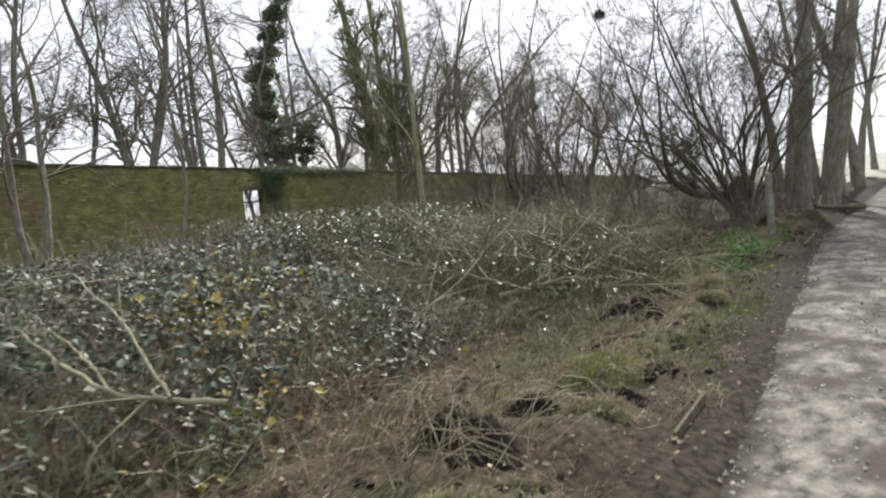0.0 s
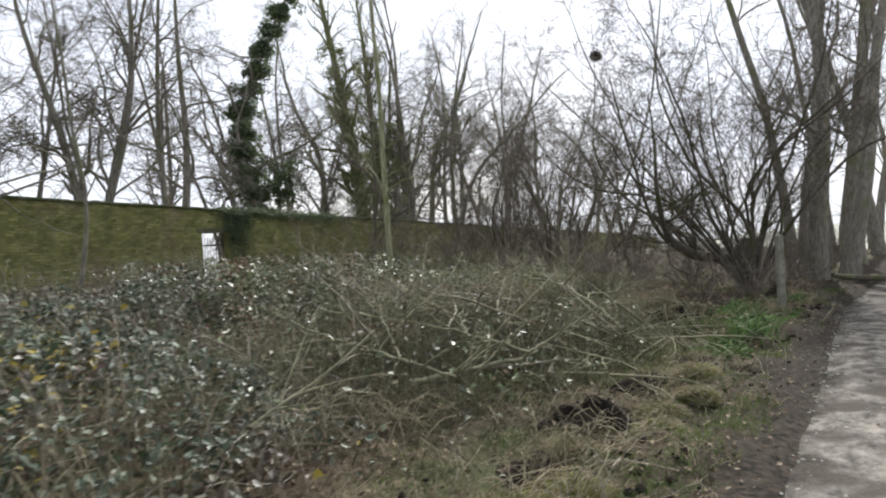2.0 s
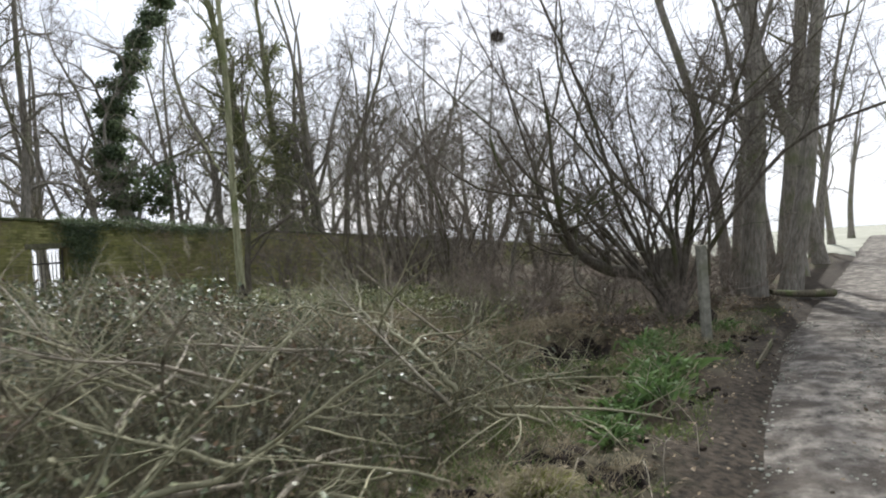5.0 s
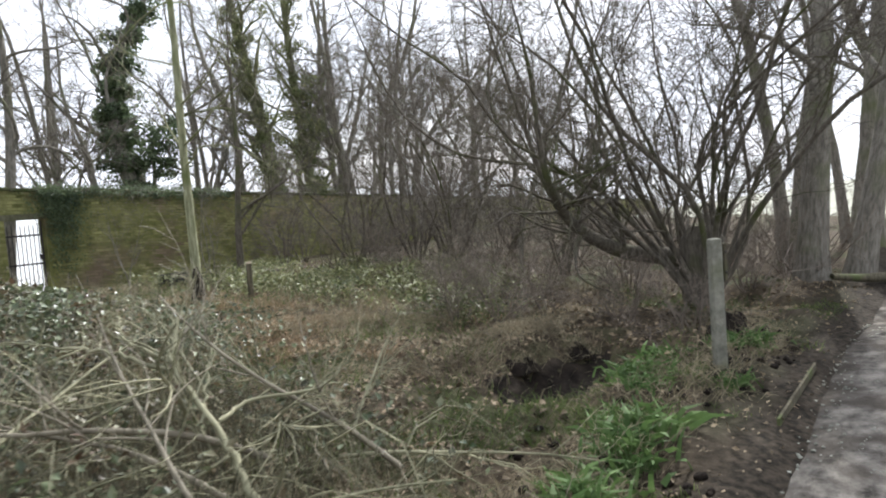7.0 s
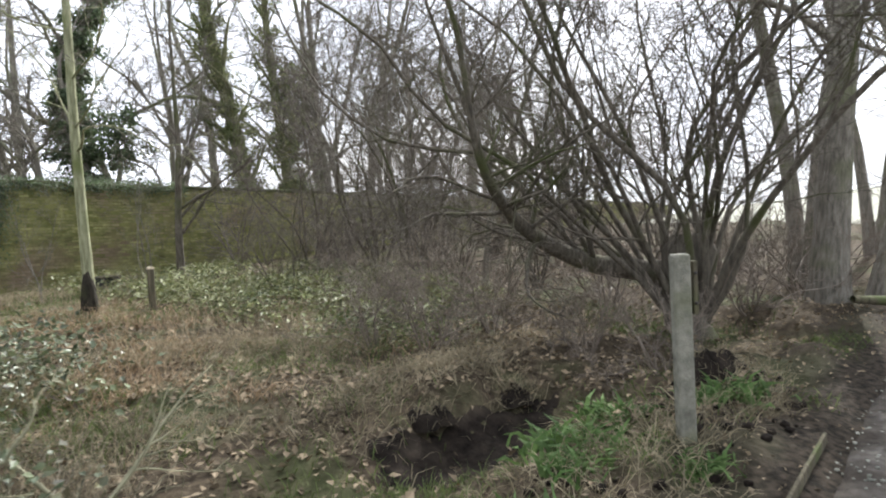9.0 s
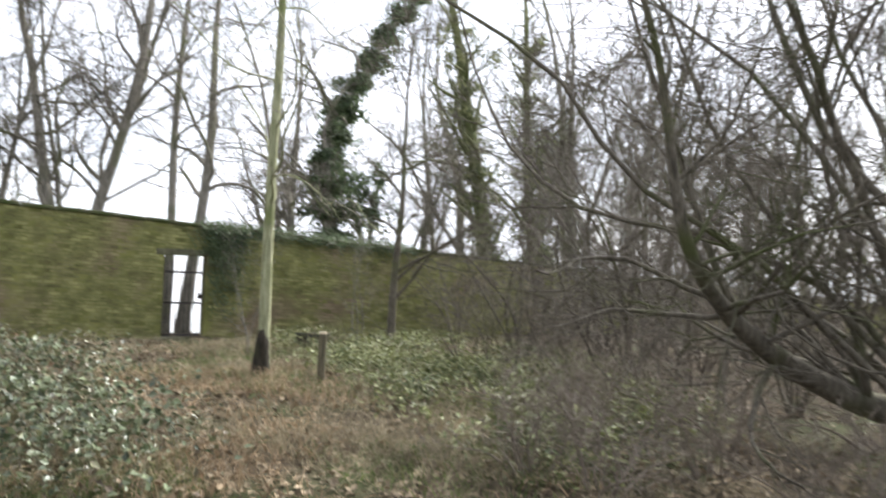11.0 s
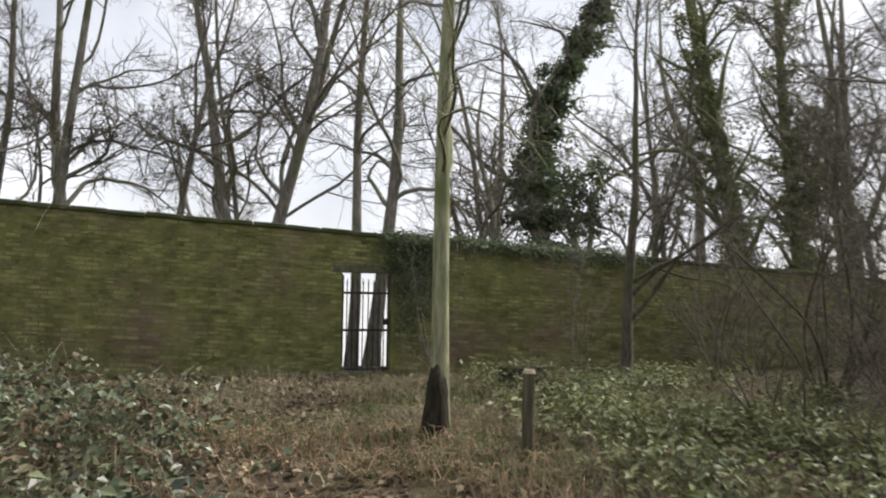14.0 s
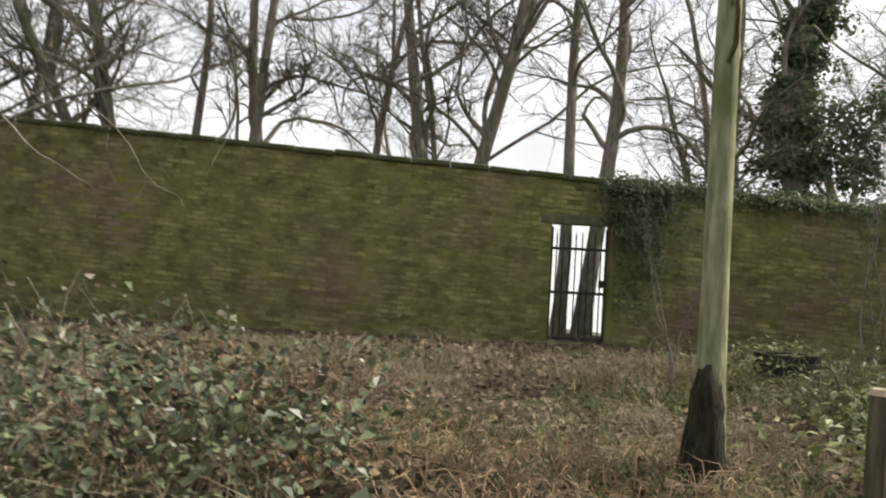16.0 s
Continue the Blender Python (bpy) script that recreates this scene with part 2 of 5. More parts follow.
def thing(name, label, category, at=(0, 0, 0), turn=0, group="", kind=""):
    ob = new(name)
    ob.empty_display_size = 0.2
    ob.matrix_basis = pose(*at, 0, 0, turn)
    return tagged(ob, label, category, group, kind)


def stuff(name, label, category, chunks, mat, smooth=False):
    return tagged(new(name, mesh(name, chunks, mat, smooth)), label, category, "", "stuff")


def box_bm(bm, size, m, bevel=0.0):
    r = bmesh.ops.create_cube(bm, size=1.0, matrix=m @ Matrix.Diagonal((*size, 1)))
    if bevel:
        es = list({e for v in r["verts"] for e in v.link_edges})
        bmesh.ops.bevel(bm, geom=es, offset=bevel, segments=2, affect="EDGES", profile=0.5)


def unit(a):
    return a / np.maximum(np.linalg.norm(a, axis=-1, keepdims=True), 1e-9)


def tubes(p, r, n):
    """Tapered tubes along polylines p (N, S, 3) with radii r (N, S) and n sides."""
    N, S = p.shape[:2]
    t = unit(np.gradient(p, axis=1))
    ref = np.where(np.abs(t[:, :1, 2:3]) > 0.9, np.array([1.0, 0.2, 0]), np.array([0.1, 0, 1.0]))
    u = unit(np.cross(t, np.broadcast_to(ref, t.shape)))
    w = np.cross(t, u)
    a = np.arange(n) * 2 * np.pi / n
    ring = p[:, :, None] + r[:, :, None, None] * (np.cos(a)[:, None] * u[:, :, None] + np.sin(a)[:, None] * w[:, :, None])
    i, s, k = np.meshgrid(np.arange(N), np.arange(S - 1), np.arange(n), indexing="ij")
    at = (i * S + s) * n
    f = np.stack([at + k, at + (k + 1) % n, at + n + (k + 1) % n, at + n + k], -1).reshape(-1, 4)
    return ring.reshape(-1, 3), f


def grow(rng, p, d, length, r, segs, wobble, up, taper, hold=0.0):
    """Wandering polylines from points p along d."""
    N = len(p)
    d0 = unit(d)
    pts, d, turn = [p], d0, np.zeros((N, 3))
    for _ in range(segs):
        turn = 0.4 * turn + rng.normal(0, wobble * 0.95, (N, 3))
        d = unit(d + turn + np.array([0, 0, up]) + hold * (d0 - d))
        pts.append(pts[-1] + d * (length / segs)[:, None])
    f = np.linspace(0, 1, segs + 1)
    return np.stack(pts, 1), r[:, None] * (1 - (1 - taper) * f)[None]


def sprout(rng, p, r, k, lo, hi, angle, ratio, thin):
    """k children on each polyline: start, direction, length and radius."""
    N, S = p.shape[:2]
    f = rng.uniform(lo, hi, (N, k)) * (S - 1.001)
    i, q = f.astype(int), f % 1
    rows = np.arange(N)[:, None]
    a, b = p[rows, i], p[rows, i + 1]
    start, t = a + (b - a) * q[..., None], unit(b - a)
    side = unit(np.cross(t, rng.normal(0, 1, (N, k, 3))))
    ang = np.radians(rng.normal(angle, angle * 0.25, (N, k)))[..., None]
    whole = np.linalg.norm(np.diff(p, axis=1), axis=2).sum(1)[:, None]
    ln = whole * ratio * rng.uniform(0.6, 1.2, (N, k)) * (1.15 - 0.6 * f / (S - 1))
    rad = (r[rows, i] * (1 - q) + r[rows, i + 1] * q) * thin
    return start.reshape(-1, 3), (t * np.cos(ang) + side * np.sin(ang)).reshape(-1, 3), ln.ravel(), rad.ravel()


def tree_meshes(seed, height, radius, stems=1, splay=6, limbs=9, lo=0.3, boughs=6, twigs=6, angle=58, up=0.03, mats=None, limb_ratio=0.5, twig_r=0.006, wobble=0.12, wood=0.5,
                phase=None, split=False, straight=0.6, tip=0.12, forks=0, fork_angle=27, stand=None, hold=0.0, clear=None):
    """Parts of a bare tree that stands at the origin: each stem, the boughs (one by one if split) and the crown of twigs."""
    g = np.random.default_rng(seed)
    stems = len(stand) if stand else stems
    mats = mats or (BARK, BARK, TWIG)
    a = np.arange(stems) * 2 * np.pi / stems + (g.uniform(0, 6) if phase is None else phase)
    s = np.radians(splay) * g.uniform(0.6, 1.3, stems)
    d = np.stack([np.sin(s) * np.cos(a), np.sin(s) * np.sin(a), np.cos(s)], 1)
    p0 = np.stack([np.cos(a), np.sin(a), 0 * a], 1) * radius * (0.7 if stems > 1 else 0)
    p0[:, 2] -= 0.15
    r0 = radius * g.uniform(0.75, 1.05, stems)
    if stand:
        off, tilt, r0 = (np.array(c) for c in zip(*stand))
        tilt = np.radians(tilt)
        d = np.stack([np.sin(tilt), g.normal(0, 0.02, stems), np.cos(tilt)], 1)
        p0 = np.stack([off, 0 * off, 0 * off - 0.15], 1)
    P, R = grow(g, p0, d, height * g.uniform(0.85, 1.05, stems), r0, 16, wobble * straight, 0.03 if not stand else 0.0, tip, 0.35 if stand else hold)
    R[:, 0] *= 1.4
    R[:, 1] *= 1.06
    out = [("trunk" if stems == 1 else "stem", mesh("stem", [tubes(P[k:k + 1], R[k:k + 1], 9)], mats[0])) for k in range(stems)]
    if forks:
        PF, RF = grow(g, *sprout(g, P, R, forks, lo, lo + 0.3, fork_angle, 0.62, 0.78), 16, wobble * 0.75, up * 1.4, tip)
        out += [("fork", mesh("fork", [tubes(PF[k:k + 1], RF[k:k + 1], 8)], mats[0])) for k in range(len(PF))]
        P, R = np.concatenate([P, PF]), np.concatenate([R, RF])
    P1, R1 = grow(g, *sprout(g, P, R, limbs, lo, 0.97, angle, limb_ratio, wood), 10, wobble * 1.1, up, 0.16)
    if clear:
        free = ~clear(P1).any(1)
        P1, R1 = P1[free], R1[free]
    P2, R2 = grow(g, *sprout(g, P1, R1, boughs, 0.2, 1, 46, 0.5, 0.62), 6, wobble * 1.6, up, 0.3)
    R2 = np.maximum(R2, twig_r * 0.9)
    if split:
        for k in range(len(P1)):
            q = slice(k * boughs, (k + 1) * boughs)
            out.append(("limb", mesh("limb", [tubes(P1[k:k + 1], R1[k:k + 1], 6), tubes(P2[q], R2[q], 3)], mats[1])))
    else:
        out.append(("framework", mesh("framework", [tubes(P1, R1, 4), tubes(P2, R2, 3)], mats[1])))
    P3, R3 = grow(g, *sprout(g, P2, R2, twigs, 0.15, 1, 44, 0.5, 0.6), 3, 0.36, 0.04, 0.4)
    P4, R4 = grow(g, *sprout(g, P1, R1, twigs, 0.3, 1, 50, 0.25, 0.3), 3, 0.36, 0.04, 0.4)
    R3, R4 = np.clip(R3, twig_r * 0.5, twig_r), np.clip(R4, twig_r * 0.5, twig_r)
    out.append(("crown", mesh("crown", [tubes(P3, R3, 3), tubes(P4, R4, 3)], mats[2])))
    return out


def plant_tree(name, label, meshes, at, turn=0, scale=1.0, category="tree", group="", lean=(0, 0)):
    t = thing(name, label, category, group=group)
    t.matrix_basis = pose(*at, lean[0], lean[1], turn) @ Matrix.Scale(scale, 4)
    for n, me in meshes:
        p = part(n, me, t)
        if n == "framework":
            tagged(p, kind="stuff")
    return t


def leaves(pos, normal, size, g, long=1.4):
    """Small leaves folded along the midrib."""
    N = len(pos)
    nrm = unit(normal + g.normal(0, 0.45, (N, 3)))
    t = unit(np.cross(nrm, g.normal(0, 1, (N, 3))))
    b = np.cross(nrm, t)
    s = np.asarray(size)[:, None]
    fold = nrm * s * g.uniform(0.05, 0.3, (N, 1))
    v = np.stack([pos, pos + t * s * long * 0.42 + b * s * 0.5 + fold, pos + t * s * long, pos + t * s * long * 0.42 - b * s * 0.5 + fold], 1)
    f = np.array([[0, 2, 1], [0, 3, 2]])
    return v.reshape(-1, 3), (np.arange(N)[:, None, None] * 4 + f).reshape(-1, 3)


def blades(pos, d, length, width, g, droop=0.5):
    """Bent grass blades."""
    N = len(pos)
    d = unit(d)
    side = unit(np.cross(d, g.normal(0, 1, (N, 3)))) * np.asarray(width)[:, None]
    ln = np.asarray(length)[:, None]
    out = np.stack([d[:, 0], d[:, 1], 0 * d[:, 0]], 1)
    mid = pos + d * ln * 0.55
    tip = mid + (unit(d + out * droop - np.array([0, 0, droop * 0.7]))) * ln * 0.5
    v = np.stack([pos - side, pos + side, mid + side * 0.7, mid - side * 0.7, tip], 1)
    n = np.arange(N)[:, None] * 5
    f = np.concatenate([n + np.array([0, 1, 2]), n + np.array([0, 2, 3]), n + np.array([3, 2, 4])])
    return v.reshape(-1, 3), f


# ---- the lie of the land ----
def lattice(x, y, seed):
    """Smoothed value noise on a unit lattice, -1 to 1."""
    xi, yi = np.floor(x).astype(np.int64), np.floor(y).astype(np.int64)
    fx, fy = x - xi, y - yi
    fx, fy = fx * fx * (3 - 2 * fx), fy * fy * (3 - 2 * fy)

    def corner(a, b):
        h = (a * 374761393 + b * 668265263 + seed * 1442695041) & 0x7FFFFFFF
        h = ((h ^ (h >> 13)) * 1274126177) & 0x7FFFFFFF
        return (h ^ (h >> 16)) % 65536 / 32767.5 - 1
    a, b, c, d = corner(xi, yi), corner(xi + 1, yi), corner(xi, yi + 1), corner(xi + 1, yi + 1)
    return (a * (1 - fx) + b * fx) * (1 - fy) + (c * (1 - fx) + d * fx) * fy


def rough(x, y, s, seed=0, octaves=4):
    """Broken natural noise, about -1 to 1, features of size s."""
    x, y = np.asarray(x, float) / s, np.asarray(y, float) / s
    x, y = np.broadcast_arrays(x, y)
    total, amp = 0, 0.6
    for k in range(octaves):
        total = total + amp * lattice(x * 0.94 + y * 0.34 + 17.3 * k, y * 0.94 - x * 0.34 - 9.1 * k, seed + k)
        x, y, amp = x * 2.03, y * 2.03, amp * 0.5
    return total


def smooth(x, a, b):
    q = np.clip((np.asarray(x, float) - a) / (b - a), 0, 1)
    return q * q * (3 - 2 * q)


def edge(x):
    """The path's near edge, which runs almost level with the wall."""
    return -17.4 + 0.086 * np.minimum(x, 0)


def ripple(x, y, s, seed=0):
    """Cheap smooth noise, about -1 to 1."""
    x, y = np.asarray(x, float) / s + seed * 3.7, np.asarray(y, float) / s - seed * 1.9
    return (np.sin(x * 1.3 + 1.7 * np.sin(y * 0.9)) + np.sin(y * 1.7 + 1.3 * np.sin(x * 1.1 + 2)) + np.sin((x + y) * 2.3 + np.sin(x * 2.9)) * 0.6) / 2.6


def lie(x, y):
    """Height of the ground."""
    x, y = np.asarray(x, float), np.asarray(y, float)
    d = y - edge(x)
    z = -0.36 + 0.38 * smooth(d, 1.0, 9.0)
    z = z + 0.22 * rough(x, y, 0.75, 5, 4) * smooth(d, 0.35, 0.9) * smooth(3.8 - d, 0, 1.4)
    z = z + 0.05 * ripple(x, y, 0.9) * smooth(d, 0.1, 1.0) + 0.03 * ripple(x, y, 0.3, 2) * smooth(d, 0.1, 0.8)
    z = z + 0.13 * smooth(d, 0.15, 0.8) * smooth(2.2 - d, 0, 1.2) * (0.6 + 0.4 * ripple(x, 0 * y, 1.1, 1))
    z = z + 0.14 * np.exp(-((x + 0.2) ** 2 + (y + 7.5) ** 2) / 2.5)
    z = z - 0.42 * np.exp(-(((x + 0.7) / 1.3) ** 2 + ((y + 14.75) / 0.6) ** 2)) + 0.2 * np.exp(-(((x + 0.2) / 1.6) ** 2 + ((y + 13.9) / 0.5) ** 2))
    z = z - 0.09 * smooth(0.3 - d, 0.0, 0.35) + 0.05 * smooth(-d, 3.0, 4.0)
    near = smooth(30 - np.abs(x), 0, 5) * smooth(40 + y, 0, 8)
    z = -0.36 + (z + 0.36) * near
    return z - 0.14 * np.clip(y - 1.0, 0, 90) * smooth(y, 1.0, 3.0)


def axis(lo, hi, step, far):
    a = np.arange(lo, hi + step / 2, step)
    out = step * 1.35 ** np.arange(1, 28)
    tail = np.cumsum(out)
    tail = tail[tail < far]
    return np.concatenate([(lo - tail)[::-1], a, hi + tail])


gx, gy = axis(-19, 8, 0.13, 900), axis(-20, 1.2, 0.13, 900)
GX, GY = np.meshgrid(gx, gy, indexing="ij")
gv = np.stack([GX, GY, lie(GX, GY)], -1).reshape(-1, 3)
gi, gj = np.meshgrid(np.arange(len(gx) - 1), np.arange(len(gy) - 1), indexing="ij")
g0 = gi * len(gy) + gj
gf = np.stack([g0, g0 + len(gy), g0 + len(gy) + 1, g0 + 1], -1).reshape(-1, 4)
ground_me = mesh("ground", [(gv, gf)], SOIL)
ground_me.materials.append(FIELD)
mid = gv[gf].mean(1)
ground_me.polygons.foreach_set("material_index", ((np.abs(mid[:, 0]) > 26) | (mid[:, 1] < -27) | (mid[:, 1] > 7)).astype(np.int32))
tagged(new("ground", ground_me), "dark soil and leaf litter of a winter woodland floor", "ground", "", "structure")

# the trodden path: a strip with ruts and a broken edge
px, pq = np.concatenate([np.arange(-40, -20, 0.4), np.arange(-20, 10, 0.08), np.arange(10, 60, 0.4)]), np.linspace(0, 1, 61)
PX, PQ = np.meshgrid(px, pq, indexing="ij")
PY = edge(PX) + 0.16 + 0.14 * rough(PX, 0 * PX, 1.1, 3, 2) - PQ * 3.6
PZ = lie(PX, edge(PX) - 1.2) + 0.03 + 0.018 * rough(PX, PY * 1.3, 0.8, 4, 3) - 0.03 * (np.abs(PQ - 0.5) * 2) ** 14 + 0.015 - 0.03 * np.exp(-((PQ - 0.3) / 0.07) ** 2)
i2, j2 = np.meshgrid(np.arange(len(px) - 1), np.arange(60), indexing="ij")
q0 = i2 * 61 + j2
pf = np.stack([q0, q0 + 1, q0 + 62, q0 + 61], -1).reshape(-1, 4)
tagged(new("path", mesh("path", [(np.stack([PX, PY, PZ], -1).reshape(-1, 3), pf)], PATH_MAT)), "pale wet gravel footpath with muddy patches", "path", "", "structure")

# glowing ring that stands in for the bright misty distance beyond the trees
HAZE_GLOW = bpy.data.materials.new("glowing_misty_distance")
HAZE_GLOW.use_nodes = True
hz = HAZE_GLOW.node_tree
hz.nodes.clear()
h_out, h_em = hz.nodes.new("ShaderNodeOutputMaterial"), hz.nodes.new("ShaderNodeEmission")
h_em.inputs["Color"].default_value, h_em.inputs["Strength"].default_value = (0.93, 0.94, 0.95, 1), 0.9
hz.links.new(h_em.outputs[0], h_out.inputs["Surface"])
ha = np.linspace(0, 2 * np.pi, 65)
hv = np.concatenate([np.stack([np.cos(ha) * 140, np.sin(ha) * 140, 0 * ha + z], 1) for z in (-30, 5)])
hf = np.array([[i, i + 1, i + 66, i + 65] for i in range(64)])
tagged(new("backdrop", mesh("backdrop", [(hv, hf)], HAZE_GLOW)), "pale glowing backdrop ring for misty distant fields", "backdrop", "", "structure")

# ---- garden wall ----
GATE_X0, GATE_X1, GATE_TOP = 0.0, 0.94, 1.9
WALL_T = 0.34


def wall_top(x):
    return 2.62 - 0.052 * np.asarray(x, float)


wall = thing("wall_garden", "old mossy brick garden wall with stone coping", "wall", kind="structure")


def wall_block(x0, x1, low, top):
    """A solid length of the wall's core; top follows the wall's slope, or is level."""
    n = max(1, int((x1 - x0) / 1.0))
    xs = np.linspace(x0, x1, n + 1)
    zt = wall_top(xs) if top is None else 0 * xs + top
    v = np.concatenate([np.stack([xs, 0 * xs + y, z], 1) for y, z in ((0.0, 0 * xs + low), (WALL_T, 0 * xs + low), (WALL_T, zt), (0.0, zt))])
    m = n + 1
    f = [[k * m + i, k * m + i + 1, ((k + 1) % 4) * m + i + 1, ((k + 1) % 4) * m + i] for k in range(4) for i in range(n)]
    f += [[0, m, 2 * m, 3 * m], [n, 3 * m + n, 2 * m + n, m + n]]
    return v, f


def lintel_block(x0, x1):
    v, f = wall_block(x0, x1, GATE_TOP, None)
    return v, f


part("core", mesh("core", [wall_block(-46, GATE_X0, -0.7, None), wall_block(GATE_X1, 42, -1.2, None), lintel_block(GATE_X0, GATE_X1)], MORTAR, False), wall)
# coping stones, each a piece of the wall
g = np.random.default_rng(11)
cb = bmesh.new()
box_bm(cb, (0.60, WALL_T + 0.12, 0.085), Matrix(), 0.02)
coping_me = bm_mesh("coping_stone", cb, COPING)
x = -20.0
while x < 20:
    m = pose(x + 0.3, WALL_T / 2 + g.normal(0, 0.008), float(wall_top(x + 0.3)) + 0.035 + g.normal(0, 0.008), g.normal(0, 1.2), 2.98 + g.normal(0, 0.6), g.normal(0, 0.7))
    part("coping_stone", coping_me, wall, m=m)
    x += 0.612
for x0, x1 in ((-46, -20), (20.2, 42)):
    v, f = wall_block(x0, x1, 0, None)
    v = v.copy()
    top = v[:, 2] > 0.5
    v[:, 2] = wall_top(v[:, 0]) + np.where(top, 0.08, 0.0)
    v[:, 1] = np.where(v[:, 1] < 0.1, -0.06, WALL_T + 0.06)
    part("coping", mesh("coping", [(v, f)], COPING, False), wall)

# ---- iron gate in the wall ----
gate = thing("iron_gate", "closed black iron bar gate in the brick wall", "gate", ((GATE_X0 + GATE_X1) / 2, 0.16, 0.0))
GW = GATE_X1 - GATE_X0 - 0.03


def bar(name, size, at, parent, label=""):
    b = bmesh.new()
    box_bm(b, size, Matrix(), min(size) * 0.2)
    return part(name, bm_mesh(name, b, IRON), parent, label, pose(*at))


for sx in (-1, 1):
    bar("stile", (0.035, 0.03, 1.82), (sx * (GW / 2 - 0.02), 0, 0.95), gate)
for z in (0.09, 0.82, 1.52):
    bar("rail", (GW, 0.02, 0.045), (0, 0, z), gate)
bar_me = mesh("upright_bar", [tubes(np.array([[[0, 0, 0.06], [0, 0, 0.9], [0, 0, 1.72], [0, 0, 1.80]]]), np.array([[0.0115, 0.0115, 0.0115, 0.002]]), 8)], IRON)
for k in range(8):
    part("upright_bar", bar_me, gate, m=pose(-GW / 2 + 0.10 + k * (GW - 0.2) / 7, 0, 0))
latch = bar("latch", (0.09, 0.05, 0.12), (GW / 2 - 0.08, -0.02, 0.98), gate, "rusted iron latch box")
ra = np.linspace(0, 2 * np.pi, 17)
part("ring_handle", mesh("ring_handle", [tubes(np.stack([0.035 * np.cos(ra), 0 * ra, 0.035 * np.sin(ra)], 1)[None], np.full((1, 17), 0.005), 6)], IRON), latch, "iron ring handle", pose(0, -0.032, -0.02))
sb = bmesh.new()
box_bm(sb, (1.25, 0.5, 0.12), Matrix(), 0.02)
tagged(new("gate_step", bm_mesh("gate_step", sb, COPING)), "worn stone step under the iron gate", "step", "", "structure").matrix_basis = pose(0.47, 0.05, -0.01)
lb = bmesh.new()
box_bm(lb, (1.3, 0.03, 0.14), Matrix(), 0.01)
part("lintel", bm_mesh("lintel", lb, COPING), wall, "narrow stone lintel over the gate", pose(0.47, 0.0, GATE_TOP + 0.072))

# ---- trees behind the wall ----
back_kinds = [tree_meshes(20 + k, h, r, stems, splay, limbs, 0.22, 7, 10, ang, phase=0.2, limb_ratio=lr, wobble=0.2, straight=st, up=0.05, wood=0.5, forks=fk, twig_r=0.0075, split=True) for k, (h, r, stems, splay, limbs, ang, lr, fk, st) in enumerate((
    (15, 0.21, 1, 4, 11, 42, 0.3, 1, 0.3), (14, 0.18, 2, 9, 10, 42, 0.3, 1, 0.3), (15, 0.18, 3, 6, 9, 40, 0.28, 0, 0.3), (12, 0.14, 1, 4, 13, 46, 0.32, 1, 0.4), (14, 0.18, 2, 4, 11, 42, 0.3, 0, 0.3)))]
# the row of trees nearest the gate: place of each stem at the wall's top, its lean to the east in degrees, its radius
NEAR_ROW = [(-8.6, 3.0, 14, 1, 9, 42, ((0.0, -8, 0.15),)), (-8.0, 3.0, 14, 1, 9, 42, ((0.0, -7, 0.17),)), (-6.8, 3.0, 13, 0, 12, 44, ((0.0, -7, 0.115),)), (-6.2, 3.0, 9, 1, 12, 40, ((0.0, 1, 0.065),)),
            (-5.4, 3.0, 14, 0, 10, 42, ((0.0, -2, 0.16), (0.1, 13, 0.14))), (-3.5, 3.0, 11, 2, 10, 50, ((0.0, 0, 0.115),)), (-1.65, 3.0, 15, 0, 10, 44, ((-0.25, -4, 0.18), (0.2, 2, 0.18), (0.3, 12, 0.12), (-0.3, -11, 0.075)))]
for n, (x, y, h, fk, limbs, ang, stand) in enumerate(NEAR_ROW):
    stand = [(o - 3.1 * math.tan(radians(a)), a, r) for o, a, r in stand]
    near_tree = tree_meshes(50 + n, h, 0.15, 1, 0, limbs + 2, 0.24, 7, 11, ang, limb_ratio=0.3, wobble=0.2, straight=0.3, up=0.05, wood=0.48, forks=fk, fork_angle=35, stand=stand, twig_r=0.0075, split=True)
    plant_tree("bare_tree", "tall crooked bare winter tree behind the brick wall", near_tree, (x, y, float(lie(x, y)) - 0.05), 0, group="trees behind the wall")
BACK = [(-10.9, 3.2, 2, 0.9), (-9.6, 4.0, 3, 0.9),
        (3.7, 3.4, 3, 0.75), (4.2, 3.2, 0, 0.7), (7.4, 3.0, 3, 0.7), (8.3, 3.1, 0, 0.6), (-13.5, 3.5, 0, 1.0), (-17.0, 4.2, 1, 1.0),
        (14.8, 3.2, 2, 1.0), (16.4, 4.0, 4, 1.0), (18.2, 3.0, 1, 0.95), (20.6, 4.2, 4, 1.0), (22.2, 3.2, 3, 1.1), (11.8, 5.6, 0, 1.1), (16.8, 6.2, 3, 1.25), (19.6, 5.4, 0, 1.15), (8.8, 6.5, 3, 1.2), (24.5, 3.3, 0, 1.0), (27.0, 4.4, 1, 1.0), (30, 3.4, 4, 1.0), (34, 4.5, 0, 1.0), (39, 3.6, 0, 1.0),
        (-3.0, 11.5, 3, 1.0), (7.0, 11.0, 2, 1.0), (12.5, 9.5, 1, 1.0), (18.5, 10, 0, 1.0), (25, 11, 4, 1.0), (33, 12, 3, 1.0)]
